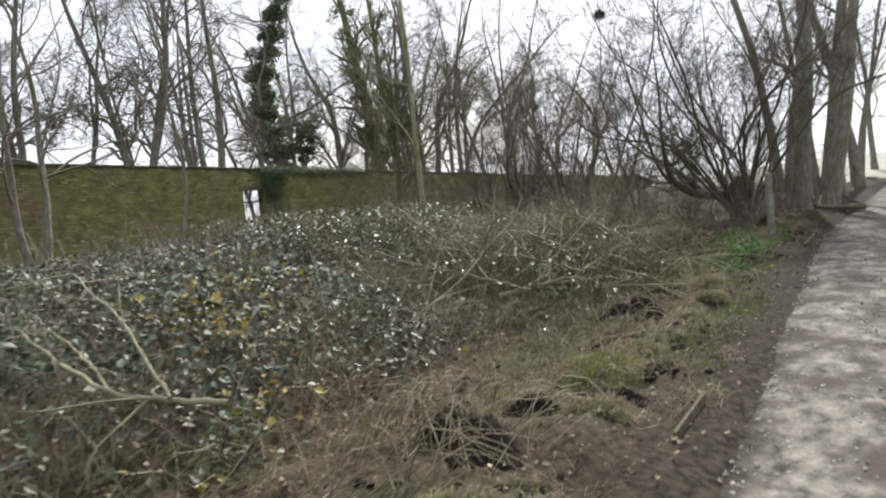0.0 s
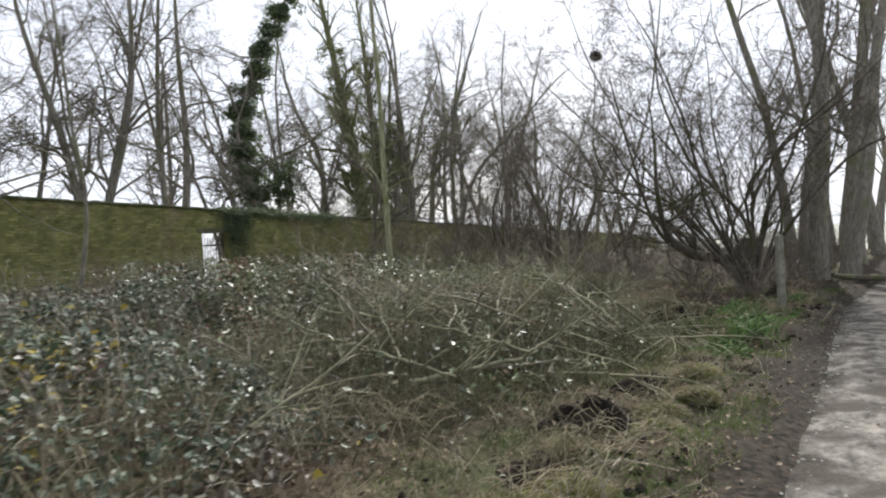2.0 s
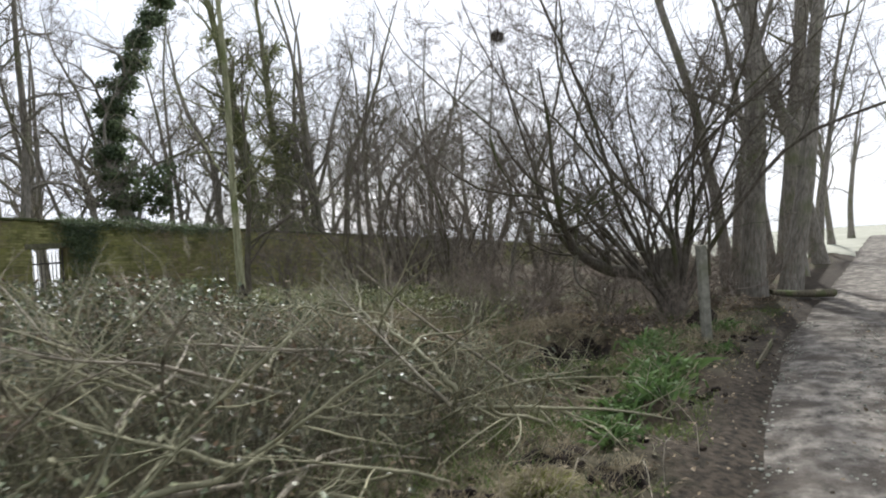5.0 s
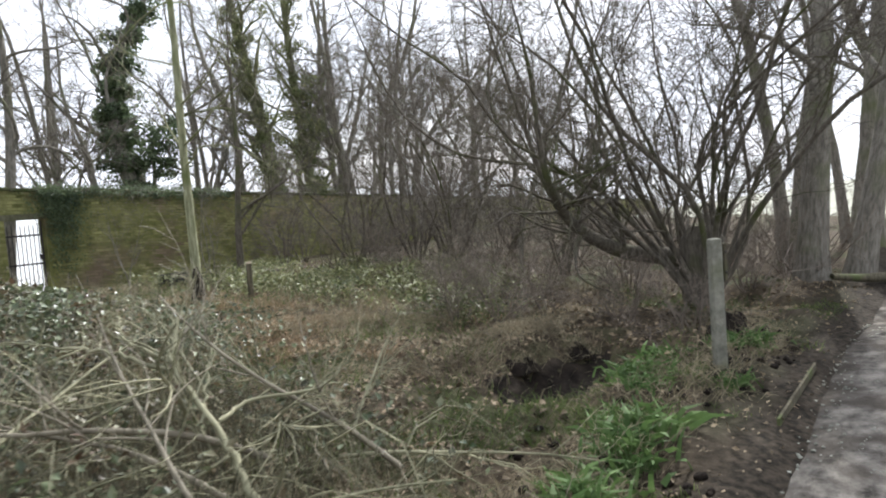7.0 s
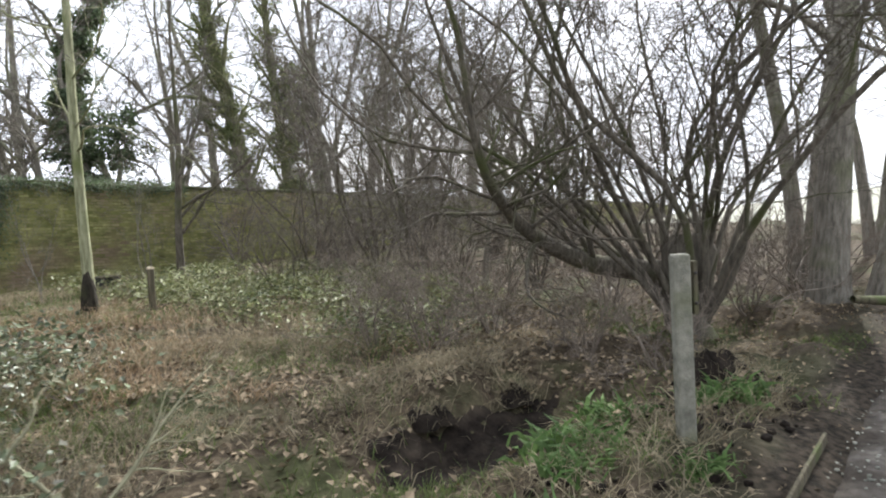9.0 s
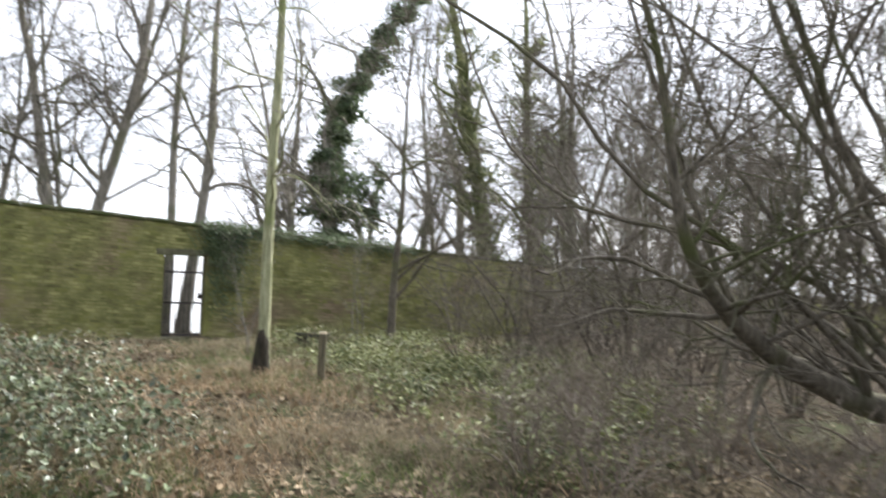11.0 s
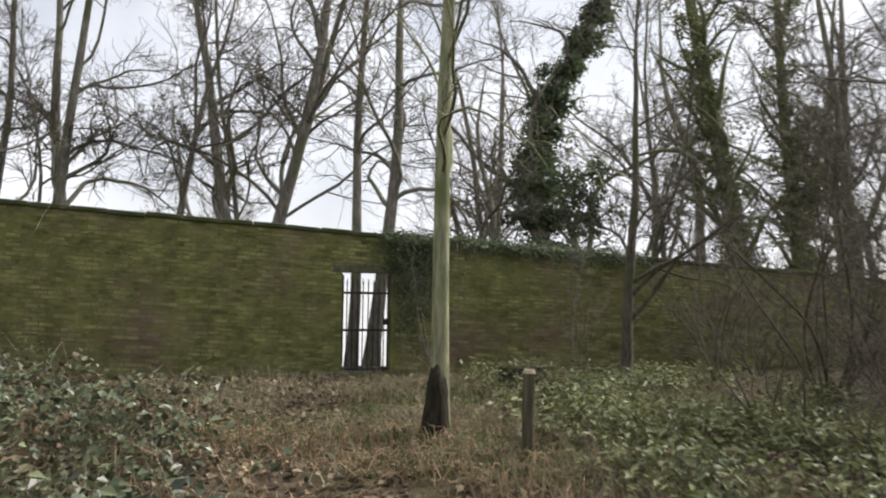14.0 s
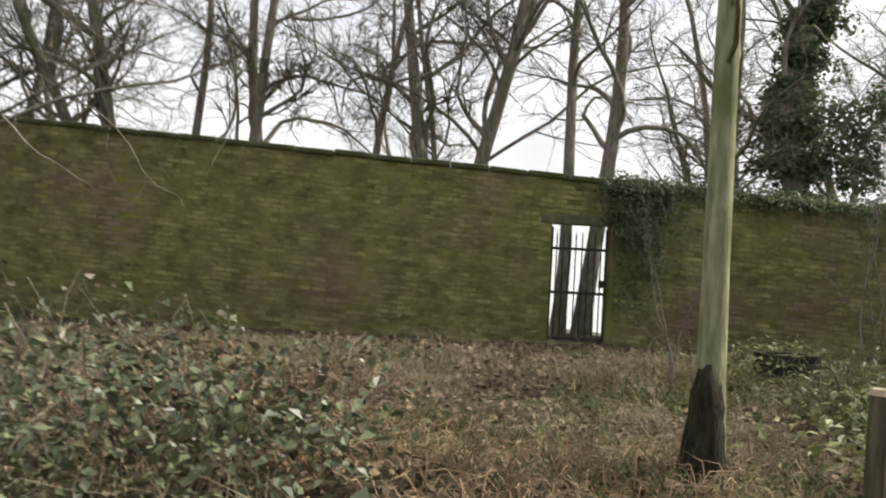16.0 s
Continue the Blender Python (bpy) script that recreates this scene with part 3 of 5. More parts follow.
for n, (x, y, k, s) in enumerate(BACK):
    plant_tree("bare_tree", "tall bare winter tree behind the brick wall", back_kinds[k], (x, y, float(lie(x, y)) - 0.05), (0, 20, -15, 170, 190)[n % 5], s, group="trees behind the wall")


gate_tree = tree_meshes(28, 14, 0.185, 2, 0.9, 12, 0.26, 7, 10, 44, limb_ratio=0.3, wobble=0.2, straight=0.1, up=0.05, wood=0.48, twig_r=0.0075, split=True, stand=((-0.34, 4, 0.135), (0.11, 3, 0.175)))
plant_tree("bare_tree", "twin-stemmed bare tree seen through the iron gate", gate_tree, (0.9, 2.5, float(lie(0.9, 2.5)) - 0.05), 0, group="trees behind the wall")

# ivy-clad trees behind the wall
def ivy_tree(label, at, height, radius, seed, n_leaves, spread, top, mats=None, splay=3, stems=1, leaf=None, big=1.0, lean=(0, 0), bow=0.0, clump=None, **more):
    g = np.random.default_rng(seed)
    ms = tree_meshes(seed, height, radius, stems, splay, mats=mats, **more)
    if bow:
        for _, me in ms:
            for v in me.vertices:
                h = max(v.co.z - 5.0, 0.0)
                v.co.x += bow * min(h * h, 8.0 * h - 16.0 if h > 4.0 else h * h)
    t = plant_tree("ivy_clad_tree", label, ms, at, lean=lean)
    tr = np.array([v.co for v in ms[0][1].vertices])
    li = np.array([v.co for v in ms[-2][1].vertices])
    li = li[(li[:, 2] < top) & (np.hypot(li[:, 0] - 0.03 * li[:, 2], li[:, 1]) < 0.55)]
    src = np.concatenate([np.repeat(tr[tr[:, 2] < top], 6, 0), li])
    src = src[g.random(len(src)) < np.clip(1.1 - src[:, 2] / top, 0, 1) ** 0.35]
    n = n_leaves // 70
    hub = src[g.integers(0, len(src), n)] + g.normal(0, 1, (n, 3)) * spread * np.array([0.6, 0.6, 0.4])
    if clump:
        hub = np.concatenate([hub, np.array(clump[:3]) + g.normal(0, clump[3], (34, 3)) * np.array([1, 1, 1.2])])
    size = np.repeat(g.uniform(0.13, 0.34, len(hub)), 70)[:, None]
    out = unit(g.normal(0, 1, (len(hub) * 70, 3)) + np.array([0, -0.2, 0.35]))
    pos = np.repeat(hub, 70, 0) + out * size * g.uniform(0.6, 1.15, (len(out), 1))
    keep = pos[:, 2] > 0
    pos, out = pos[keep], out[keep]
    part("ivy", mesh("ivy", [leaves(pos, out + np.array([0, 0, 0.3]), g.uniform(0.06, 0.115, len(pos)) * big, g, 1.1)], leaf or IVY, False), t, "dark green climbing ivy leaves")
    return t


ivy_tree("leaning tree smothered in dark ivy behind the wall", (5.3, 3.0, -0.25), 16, 0.3, 61, 40000, 0.34, 15.0, big=1.05, bow=0.075, clump=(0.95, -0.1, 3.9, 0.42), limbs=10, lo=0.2, boughs=5, twigs=5, splay=6, limb_ratio=0.25)
ivy_tree("tall slender ivy-clad tree with upright shoots", (10.8, 2.6, -0.2), 16, 0.34, 62, 17000, 0.4, 10.5, (BARK_MOSS, BARK_MOSS, TWIG_GREEN), leaf=HERB_DULL, big=0.75, limbs=34, lo=0.12, boughs=4, twigs=5, angle=26, limb_ratio=0.2, straight=0.2)
ivy_tree("tall slender ivy-clad tree with upright shoots", (13.1, 3.1, -0.3), 16, 0.32, 63, 15000, 0.45, 10.5, (BARK_MOSS, BARK_MOSS, TWIG_GREEN), leaf=HERB_DULL, big=0.8, limbs=34, lo=0.12, boughs=4, twigs=5, angle=26, limb_ratio=0.2, straight=0.2)

# ---- trees before the wall ----
slim = tree_meshes(71, 11, 0.087, 1, 1, 15, 0.22, 6, 6, 58, mats=(BARK_SLIM, BARK_SLIM, TWIG), limb_ratio=0.3, wobble=0.15, wood=0.3, straight=0.12, split=True, tip=0.3)
plant_tree("slim_tree", "slim mossy-barked bare tree in front of the wall", slim, (-0.16, -7.45, float(lie(-0.16, -7.45))), 30, lean=(0, 1.5))
wallside = tree_meshes(72, 8, 0.12, 1, 2, 16, 0.16, 7, 7, 40, mats=(BARK_DARK, BARK_DARK, TWIG), limb_ratio=0.42, split=True, straight=0.35)
plant_tree("small_tree", "small dark many-branched tree near the wall", wallside, (4.0, -3.4, float(lie(4.0, -3.4))), 0)
young = [tree_meshes(73 + k, h, r, st, sp, 9, 0.25, 5, 5, 52, mats=(BARK, BARK, TWIG)) for k, (h, r, st, sp) in enumerate(((9, 0.06, 1, 3), (10, 0.12, 2, 13), (8, 0.045, 3, 9)))]
for n, (x, y, k, s, rx, ry) in enumerate(((-8.1, -7.4, 0, 0.9, 0, 3), (-8.4, -2.6, 1, 0.9, 0, -4), (-10.5, -4.0, 1, 1.0, 0, 3), (-12.5, -5.5, 0, 1.0, 4, 0), (0.85, -3.6, 2, 0.3, 0, 3), (3.45, -2.9, 2, 0.36, 0, 0))):
    plant_tree("young_tree", "thin young bare tree among brambles before the wall", young[k], (x, y, float(lie(x, y)) - 0.03), n * 71, s, group="young trees", lean=(rx, ry))

# ---- great multi-stemmed hazel beside the path ----
hazel_m = tree_meshes(81, 8.5, 0.05, 20, 27, 9, 0.14, 7, 9, 40, mats=(BARK_DARK, BARK_DARK, TWIG), limb_ratio=0.36, wobble=0.2, wood=0.5, split=True, straight=0.7, hold=0.16, up=0.05,
                      clear=lambda p: (p[..., 0] < -3.2) & (p[..., 2] < 3.6) | (p[..., 0] < -4.2))
hazel = plant_tree("hazel_tree", "old many-stemmed hazel with a low mossy limb beside the path", hazel_m, (3.35, -15.1, float(lie(3.35, -15.1))), 0, category="tree")
stool_p = np.array([[[0.05, 0.0, -0.2], [0.04, 0.02, 0.1], [0.0, 0.03, 0.4], [-0.03, 0.0, 0.75], [-0.02, -0.03, 1.05], [0.0, -0.02, 1.25]]])
stool_v, stool_f = tubes(stool_p, np.array([[0.42, 0.31, 0.26, 0.25, 0.28, 0.2]]), 16)
stool_v = stool_v + np.stack([0.05 * np.sin(7 * stool_v[:, 1] + 4 * stool_v[:, 2]), 0.05 * np.sin(8 * stool_v[:, 0] + 3 * stool_v[:, 2]), 0 * stool_v[:, 0]], 1)
part("stool", mesh("stool", [(stool_v, stool_f)], BARK_DARK), hazel, "thick dark coppiced stool")
limb_path = np.array([[3.4, -15.1, 0.42], [3.28, -14.5, 0.5], [3.07, -13.95, 0.58], [2.3, -13.65, 0.95], [1.45, -13.8, 1.3], [0.75, -13.95, 1.75], [0.5, -14.0, 2.3], [0.25, -14.1, 3.1], [-0.3, -14.2, 3.9]]) - np.array([3.35, -15.1, float(lie(3.35, -15.1))])
lr = np.array([0.16, 0.14, 0.12, 0.095, 0.07, 0.05, 0.038, 0.027, 0.012])
t_f = np.linspace(0, 8, 33)
limb_fine = np.stack([np.interp(t_f, np.arange(9), limb_path[:, k]) for k in range(3)], 1)
for _ in range(3):
    limb_fine[1:-1] = (limb_fine[:-2] + limb_fine[1:-1] * 2 + limb_fine[2:]) / 4
P0, R0 = limb_fine[None], np.interp(t_f, np.arange(9), lr)[None]
gl = np.random.default_rng(5)
part("low_limb", mesh("low_limb", [tubes(P0, R0, 9)], BARK_DARK), hazel, "thick mossy limb sweeping low to the ground")
P1, R1 = grow(gl, *sprout(gl, P0, R0, 22, 0.2, 1, 55, 0.36, 0.4), 8, 0.17, 0.02, 0.2)
P2, R2 = grow(gl, *sprout(gl, P1, R1, 8, 0.15, 1, 42, 0.5, 0.5), 6, 0.13, 0.03, 0.3)
P3, R3 = grow(gl, *sprout(gl, P2, np.maximum(R2, 0.004), 7, 0.1, 1, 42, 0.5, 0.6), 4, 0.16, 0.02, 0.4)
part("branchwork", mesh("branchwork", [tubes(P1, R1, 5), tubes(P2, np.maximum(R2, 0.004), 3), tubes(P3, np.clip(R3, 0.0025, 0.005), 3)], BARK_DARK), hazel)

upper = np.array([[3.07, -13.95, 0.58], [2.5, -13.6, 0.85], [2.05, -13.4, 1.3], [1.75, -13.3, 1.9], [1.5, -13.2, 2.7], [1.1, -13.1, 3.6], [0.8, -13.0, 4.6]]) - np.array([3.35, -15.1, float(lie(3.35, -15.1))])
u_f = np.linspace(0, 6, 25)
PU = np.stack([np.interp(u_f, np.arange(7), upper[:, k]) for k in range(3)], 1)
for _ in range(3):
    PU[1:-1] = (PU[:-2] + PU[1:-1] * 2 + PU[2:]) / 4
RU = np.linspace(0.055, 0.012, 25)[None]
P4, R4 = grow(gl, *sprout(gl, PU[None], RU, 16, 0.25, 1, 48, 0.35, 0.4), 8, 0.12, 0.05, 0.2)
P5, R5 = grow(gl, *sprout(gl, P4, R4, 8, 0.15, 1, 42, 0.5, 0.5), 6, 0.14, 0.03, 0.3)
part("upper_limb", mesh("upper_limb", [tubes(PU[None], RU, 8), tubes(P4, R4, 5), tubes(P5, np.maximum(R5, 0.0035), 4)], BARK_DARK), hazel, "mossy limb forking upward")

# ---- large trees further along the path ----
road_kinds = [tree_meshes(91 + k, 17, r, st, sp, 11, 0.24, 6, 6, 40, mats=(BARK, BARK, TWIG), limb_ratio=0.26, straight=0.3, wood=0.36, forks=fk, split=True) for k, (r, st, sp, fk) in enumerate(((0.27, 1, 1.5, 1), (0.19, 2, 6, 0), (0.26, 1, 1.5, 0)))]
for n, (x, y, k, s, turn, rx, ry) in enumerate(((6.4, -16.05, 0, 1.0, 0, 4, 3), (7.25, -16.65, 2, 1.0, 0, 8, 6), (8.9, -15.2, 1, 1.0, 194, 0, -2), (11.5, -16.4, 0, 1.0, 291, 0, 0), (14.5, -15.6, 1, 1.0, 28, 0, 0), (19, -16.5, 2, 1.0, 125, 0, 4), (26, -15.8, 1, 1.0, 222, 0, 0),
                                        (9.5, -21.8, 0, 1.0, 319, 0, 0), (17, -22.4, 1, 1.0, 56, 0, 0), (1.5, -22.0, 1, 1.0, 153, 0, 0), (-8, -22.6, 2, 1.0, 250, 0, 0),
                                        (32, -15.2, 1, 0.9, 40, 0, 0), (36, -21.6, 0, 0.9, 100, 0, 0), (43, -15.4, 2, 0.9, 160, 0, 0), (48, -21.2, 1, 0.9, 220, 0, 0), (56, -16.0, 0, 0.9, 280, 0, 0), (62, -20.5, 1, 0.9, 10, 0, 0))):
    plant_tree("path_tree", "large grey-trunked bare tree beside the footpath", road_kinds[k], (x, y, float(lie(x, y)) - 0.05), turn, s, group="trees by the path", lean=(rx, ry))

# ---- scrub ----
scrub_kinds = [tree_meshes(101 + k, h, 0.02, 9, sp, 6, 0.12, 5, 4, 42, mats=(t, t, t), limb_ratio=0.5, wobble=0.14, twig_r=0.0045, wood=0.6) for k, (h, sp, t) in enumerate(((3.0, 28, TWIG), (2.3, 36, TWIG_RED), (3.6, 22, TWIG), (1.6, 45, TWIG_RED)))]
gs = np.random.default_rng(31)
SCRUB = [(6.2, -9.5), (8.5, -10.5), (9.5, -6.5), (7.0, -5.5), (10.5, -9.0), (11.5, -5.0), (9.0, -3.2), (8.0, -12.5), (10.5, -12.0), (5.3, -7.2), (14.5, -4.5),
         (5.0, -13.2), (7.2, -14.2), (9.8, -14.4), (6.2, -2.6), (7.8, -1.6), (11.0, -1.8), (4.4, -10.3), (3.4, -12.3), (17, -3.5), (14, -1.6), (5.2, -15.3), (7.0, -15.6)]
for n, (x, y) in enumerate(SCRUB):
    k = (n * 7) % 3 if x > 5.4 else (1, 3)[n % 2]
    plant_tree("scrub_bush", "dense tangled bare scrub bush", scrub_kinds[k], (x, y, float(lie(x, y)) - 0.02), n * 53, 0.85 + 0.3 * gs.random(), "bush", "scrub thicket")
for n, (x, y) in enumerate(((1.9, -11.6), (2.9, -10.4), (0.9, -13.0), (2.2, -13.0), (3.2, -9.0), (0.6, -12.4), (1.5, -15.5), (1.9, -14.4))):
    plant_tree("low_scrub", "low reddish-brown scrub of fine twigs", scrub_kinds[3], (x, y, float(lie(x, y)) - 0.02), n * 41, 0.55 + 0.25 * gs.random(), "bush", "low scrub")

tall = [tree_meshes(131 + k, 6.5, 0.035, 9, 17, 8, 0.1, 6, 7, 40, mats=(BARK_DARK, TWIG, TWIG), limb_ratio=0.36, wobble=0.13, twig_r=0.005) for k in range(2)]
for n, (x, y, s) in enumerate(((5.2, -9.2, 0.9), (6.6, -7.0, 0.95), (6.0, -11.4, 0.7), (5.6, -5.8, 0.7))):
    plant_tree("thicket_bush", "tall dense thicket of thin dark stems", tall[n % 2], (x, y, float(lie(x, y)) - 0.03), n * 67, s, "bush", "tall thicket")
plant_tree("young_tree", "slender bare tree carrying a bird nest", tree_meshes(137, 10, 0.06, 1, 2, 12, 0.35, 5, 6, 45, limb_ratio=0.3), (5.2, -10.8, float(lie(5.2, -10.8))), 0)
thorn = tree_meshes(111, 6.5, 0.09, 4, 16, 11, 0.12, 7, 7, 52, mats=(BARK_DARK, TWIG, TWIG), limb_ratio=0.42, wobble=0.15)
for n, (x, y, s) in enumerate(((11.0, -7.2, 1.05), (12.6, -8.4, 0.9), (10.0, -5.4, 0.8))):
    plant_tree("hawthorn_tree", "dense dark twiggy hawthorn in the thicket", thorn, (x, y, float(lie(x, y)) - 0.03), n * 110, s, group="hawthorns")
tan = tree_meshes(121, 1.5, 0.03, 5, 35, 5, 0.1, 5, 4, 55, mats=(BARK_DARK, TWIG_GREEN, TWIG_GREEN), limb_ratio=0.6, wobble=0.16, twig_r=0.004)
for n, (x, y, s) in enumerate(((3.0, -8.0, 0.8), (1.9, -5.0, 0.6), (5.4, -5.2, 0.9), (2.6, -10.9, 0.7))):
    plant_tree("sapling", "low bare pale-twigged sapling bush", tan, (x, y, float(lie(x, y)) - 0.02), n * 90, s, "bush", "saplings")
# rotten dark sheath about the slim tree's foot
root = thing("tree_stump", "dark rotten stump against the slim tree's foot", "stump", (-0.18, -7.49, float(lie(-0.18, -7.49)) - 0.05), 15)
rp = np.array([[[-0.02, -0.01, -0.1], [-0.035, -0.02, 0.1], [-0.03, -0.02, 0.3], [-0.015, -0.01, 0.5], [0.0, 0.01, 0.62]]])
r_t = np.linspace(0, 4, 13)
rp = np.stack([np.interp(r_t, np.arange(5), rp[0, :, k]) for k in range(3)], 1)[None]
sv, sf = tubes(rp, np.interp(r_t, np.arange(5), (0.18, 0.135, 0.11, 0.098, 0.074))[None], 18)
around = np.arctan2(sv[:, 1], sv[:, 0])
sv[:, :2] *= (1 + 0.07 * np.sin(3 * around + 1) + 0.05 * np.sin(7 * around + 9 * sv[:, 2]) + 0.04 * np.sin(31 * sv[:, 2] + 2 * around))[:, None]
sv[:, 2] += np.where(sv[:, 2] > 0.42, 0.07 * np.sin(2 * around + 0.6) + 0.03 * np.sin(5 * around), 0.0)
part("body", mesh("body", [(sv, sf)], ROT), root)

# ---- brambles ----
def bramble(x, y):
    """Height of the bramble thicket."""
    d = y - edge(x)
    right = -9.2 + 5.4 * smooth(y, -12.6, -9.0) + 0.7 * ripple(y, 0 * x, 1.6, 4)
    m = smooth(d, 1.9, 5.0) * smooth(right - x, 0, 3.2) * smooth(-2.5 - y, 0, 7.5)
    return m * (0.92 + 0.22 * rough(x, y, 1.5, 8, 3) + 0.1 * ripple(x, y, 0.5, 9))


gb = np.random.default_rng(41)


def off_hollow(x, y):
    """Nothing grows in the dark hollow."""
    return 1 - np.exp(-((((x + 0.8) / 1.6) ** 2 + ((y + 14.85) / 0.8) ** 2) ** 2))


def scatter(n, x0, x1, y0, y1, weight):
    """Points kept with the given weight."""
    x, y = gb.uniform(x0, x1, n), gb.uniform(y0, y1, n)
    keep = gb.random(n) < weight(x, y) * off_hollow(x, y)
    return x[keep], y[keep]


x, y = scatter(190000, -22, -2.5, -17.5, -1, lambda x, y: smooth(bramble(x, y), 0.05, 0.55) * (0.3 + 0.7 * smooth(rough(x, y, 0.8, 61, 3), -0.35, 0.1)) * (0.6 + 0.4 * smooth(-7.0 - y, 0, 5)))
h = bramble(x, y)
z = lie(x, y) + h * (1 - 0.55 * gb.random(len(x)) ** 2.2)
up = np.stack([gb.normal(0, 0.35, len(x)), gb.normal(-0.15, 0.35, len(x)), 0 * x + 1], 1)
pos = np.stack([x, y, z], 1)
which = gb.random(len(x))
size = gb.uniform(0.034, 0.078, len(x))
stuff("bramble_leaves", "dark glossy evergreen bramble leaves over the thicket", "bramble", [leaves(pos[which < 0.84], up[which < 0.84], size[which < 0.84], gb)], LEAF)
# leaves in a paler colour paint the glints on the thicket's top
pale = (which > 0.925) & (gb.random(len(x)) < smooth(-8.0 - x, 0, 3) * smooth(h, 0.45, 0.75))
stuff("pale_bramble_leaves", "pale grey-green bramble leaves coloured as glints on the thicket", "bramble", [leaves(pos[pale] + [0, 0, 0.03], up[pale], size[pale], gb)], LEAF_PALE)
sunny = sum(np.exp(-((x - a) ** 2 + (y - b) ** 2) / c) for a, b, c in ((-12.9, -14.1, 0.2), (-13.4, -15.6, 0.12), (-14.3, -16.2, 0.1), (-11.8, -13.0, 0.15)))
yel = (which > 0.84) & (which < 0.88) & (ripple(x, y, 0.8, 12) > 0.35) | (gb.random(len(x)) < 0.45 * sunny)
stuff("yellow_bramble_leaves", "yellowing bramble leaves in the thicket", "bramble", [leaves(pos[yel], up[yel], size[yel] * 1.2, gb)], LEAF_YELLOW)


def canes(n, x0, x1, y0, y1, weight, height, length, radius, lift=0.8, segs=6):
    """Arching canes that rise, bow over and fall back."""
    x, y = scatter(n, x0, x1, y0, y1, weight)
    N = len(x)
    a = gb.uniform(0, 2 * np.pi, N)
    ln = gb.uniform(0.5, 1.2, N) * length
    hh = height(x, y) * gb.uniform(0.5, 1.15, N)
    f = np.linspace(0, 1, segs)
    bend = gb.normal(0, 0.25, (N, 1)) * (f * (1 - f) * 4)[None]
    px = x[:, None] + np.cos(a)[:, None] * ln[:, None] * f - np.sin(a)[:, None] * bend * ln[:, None] * 0.5
    py = y[:, None] + np.sin(a)[:, None] * ln[:, None] * f + np.cos(a)[:, None] * bend * ln[:, None] * 0.5
    arch = np.sin(np.minimum(f * 1.25, 1.0) * np.pi * lift)
    pz = lie(px, py) + hh[:, None] * arch + 0.02 + gb.normal(0, 0.012, (N, segs))
    py = np.maximum(py, edge(px) + 0.45)
    py = np.minimum(py, -0.25)
    r = radius * gb.uniform(0.6, 1.4, N)[:, None] * (1 - 0.65 * f)[None]
    return tubes(np.stack([px, py, pz], -1), r, 3)


stuff("bramble_canes", "tangled dead pale bramble canes", "bramble", [canes(2600, -20, -3.5, -17.8, -3, lambda x, y: 0.1 + smooth(bramble(x, y), 0.05, 0.4), lambda x, y: 0.35 + 1.0 * bramble(x, y), 0.55, 0.005, 0.5),
    canes(4500, -20, -3.5, -17.6, -2, lambda x, y: 0.15 + smooth(bramble(x, y), 0.05, 0.4), lambda x, y: 0.25 + 1.0 * bramble(x, y), 0.9, 0.0042)], CANE)

stuff("dead_stems", "pale bent dead stems along the verge", "dead stems", [
    canes(1900, -16, -8.5, -17.6, -14.5, lambda x, y: smooth(y - edge(x), 0.9, 1.4) * smooth(ripple(x, y, 0.6, 14), -0.2, 0.5), lambda x, y: 0.3 + 0.6 * bramble(x, y), 0.75, 0.0048, 0.75)], STRAW)

# heap of cut brushwood between the thicket and the path
brush_w = lambda x, y: np.minimum(1, 1.25 * np.exp(-(((x + 7.0) / 3.7) ** 2 + ((y + 14.0) / 2.0) ** 2) ** 1.5)) * smooth(y - edge(x), 1.0, 1.9) * smooth(-3.2 - x, 0, 1.2)
stuff("brushwood", "grey tangle of cut brushwood", "brushwood", [canes(5200, -13, -1.0, -16.6, -9.5, brush_w, lambda x, y: 0.12 + 0.6 * brush_w(x, y), 0.7, 0.0038, 0.8), canes(2600, -12, -2.0, -16.4, -10.5, brush_w, lambda x, y: 0.3 + 0.6 * brush_w(x, y), 0.45, 0.0035, 0.5)], BRUSH_FINE)


def dead_branch(at, turn, length, radius, seed, tilt=18, forks=6, mat=None):
    """A fallen, forked branch with side shoots."""
    g = np.random.default_rng(seed)
    d = np.array([[math.cos(radians(tilt)), 0, math.sin(radians(tilt))]])
    P, R = grow(g, np.zeros((1, 3)), d, np.array([length]), np.array([radius]), 10, 0.07, -0.015, 0.25)
    P1, R1 = grow(g, *sprout(g, P, R, forks, 0.25, 1, 42, 0.5, 0.6), 7, 0.1, 0.02, 0.3)
    P2, R2 = grow(g, *sprout(g, P1, R1, 4, 0.2, 1, 40, 0.45, 0.6), 5, 0.14, 0.02, 0.4)
    t = thing("fallen_branch", "pale bare fallen branch lying on brambles", "branch", at, turn, "fallen branches")
    part("stem", mesh("stem", [tubes(P, R, 7)], mat or CANE), t)
    part("side_growth", mesh("side_growth", [tubes(P1, R1, 5), tubes(P2, np.maximum(R2, 0.002), 4)], mat or CANE), t)
    return t


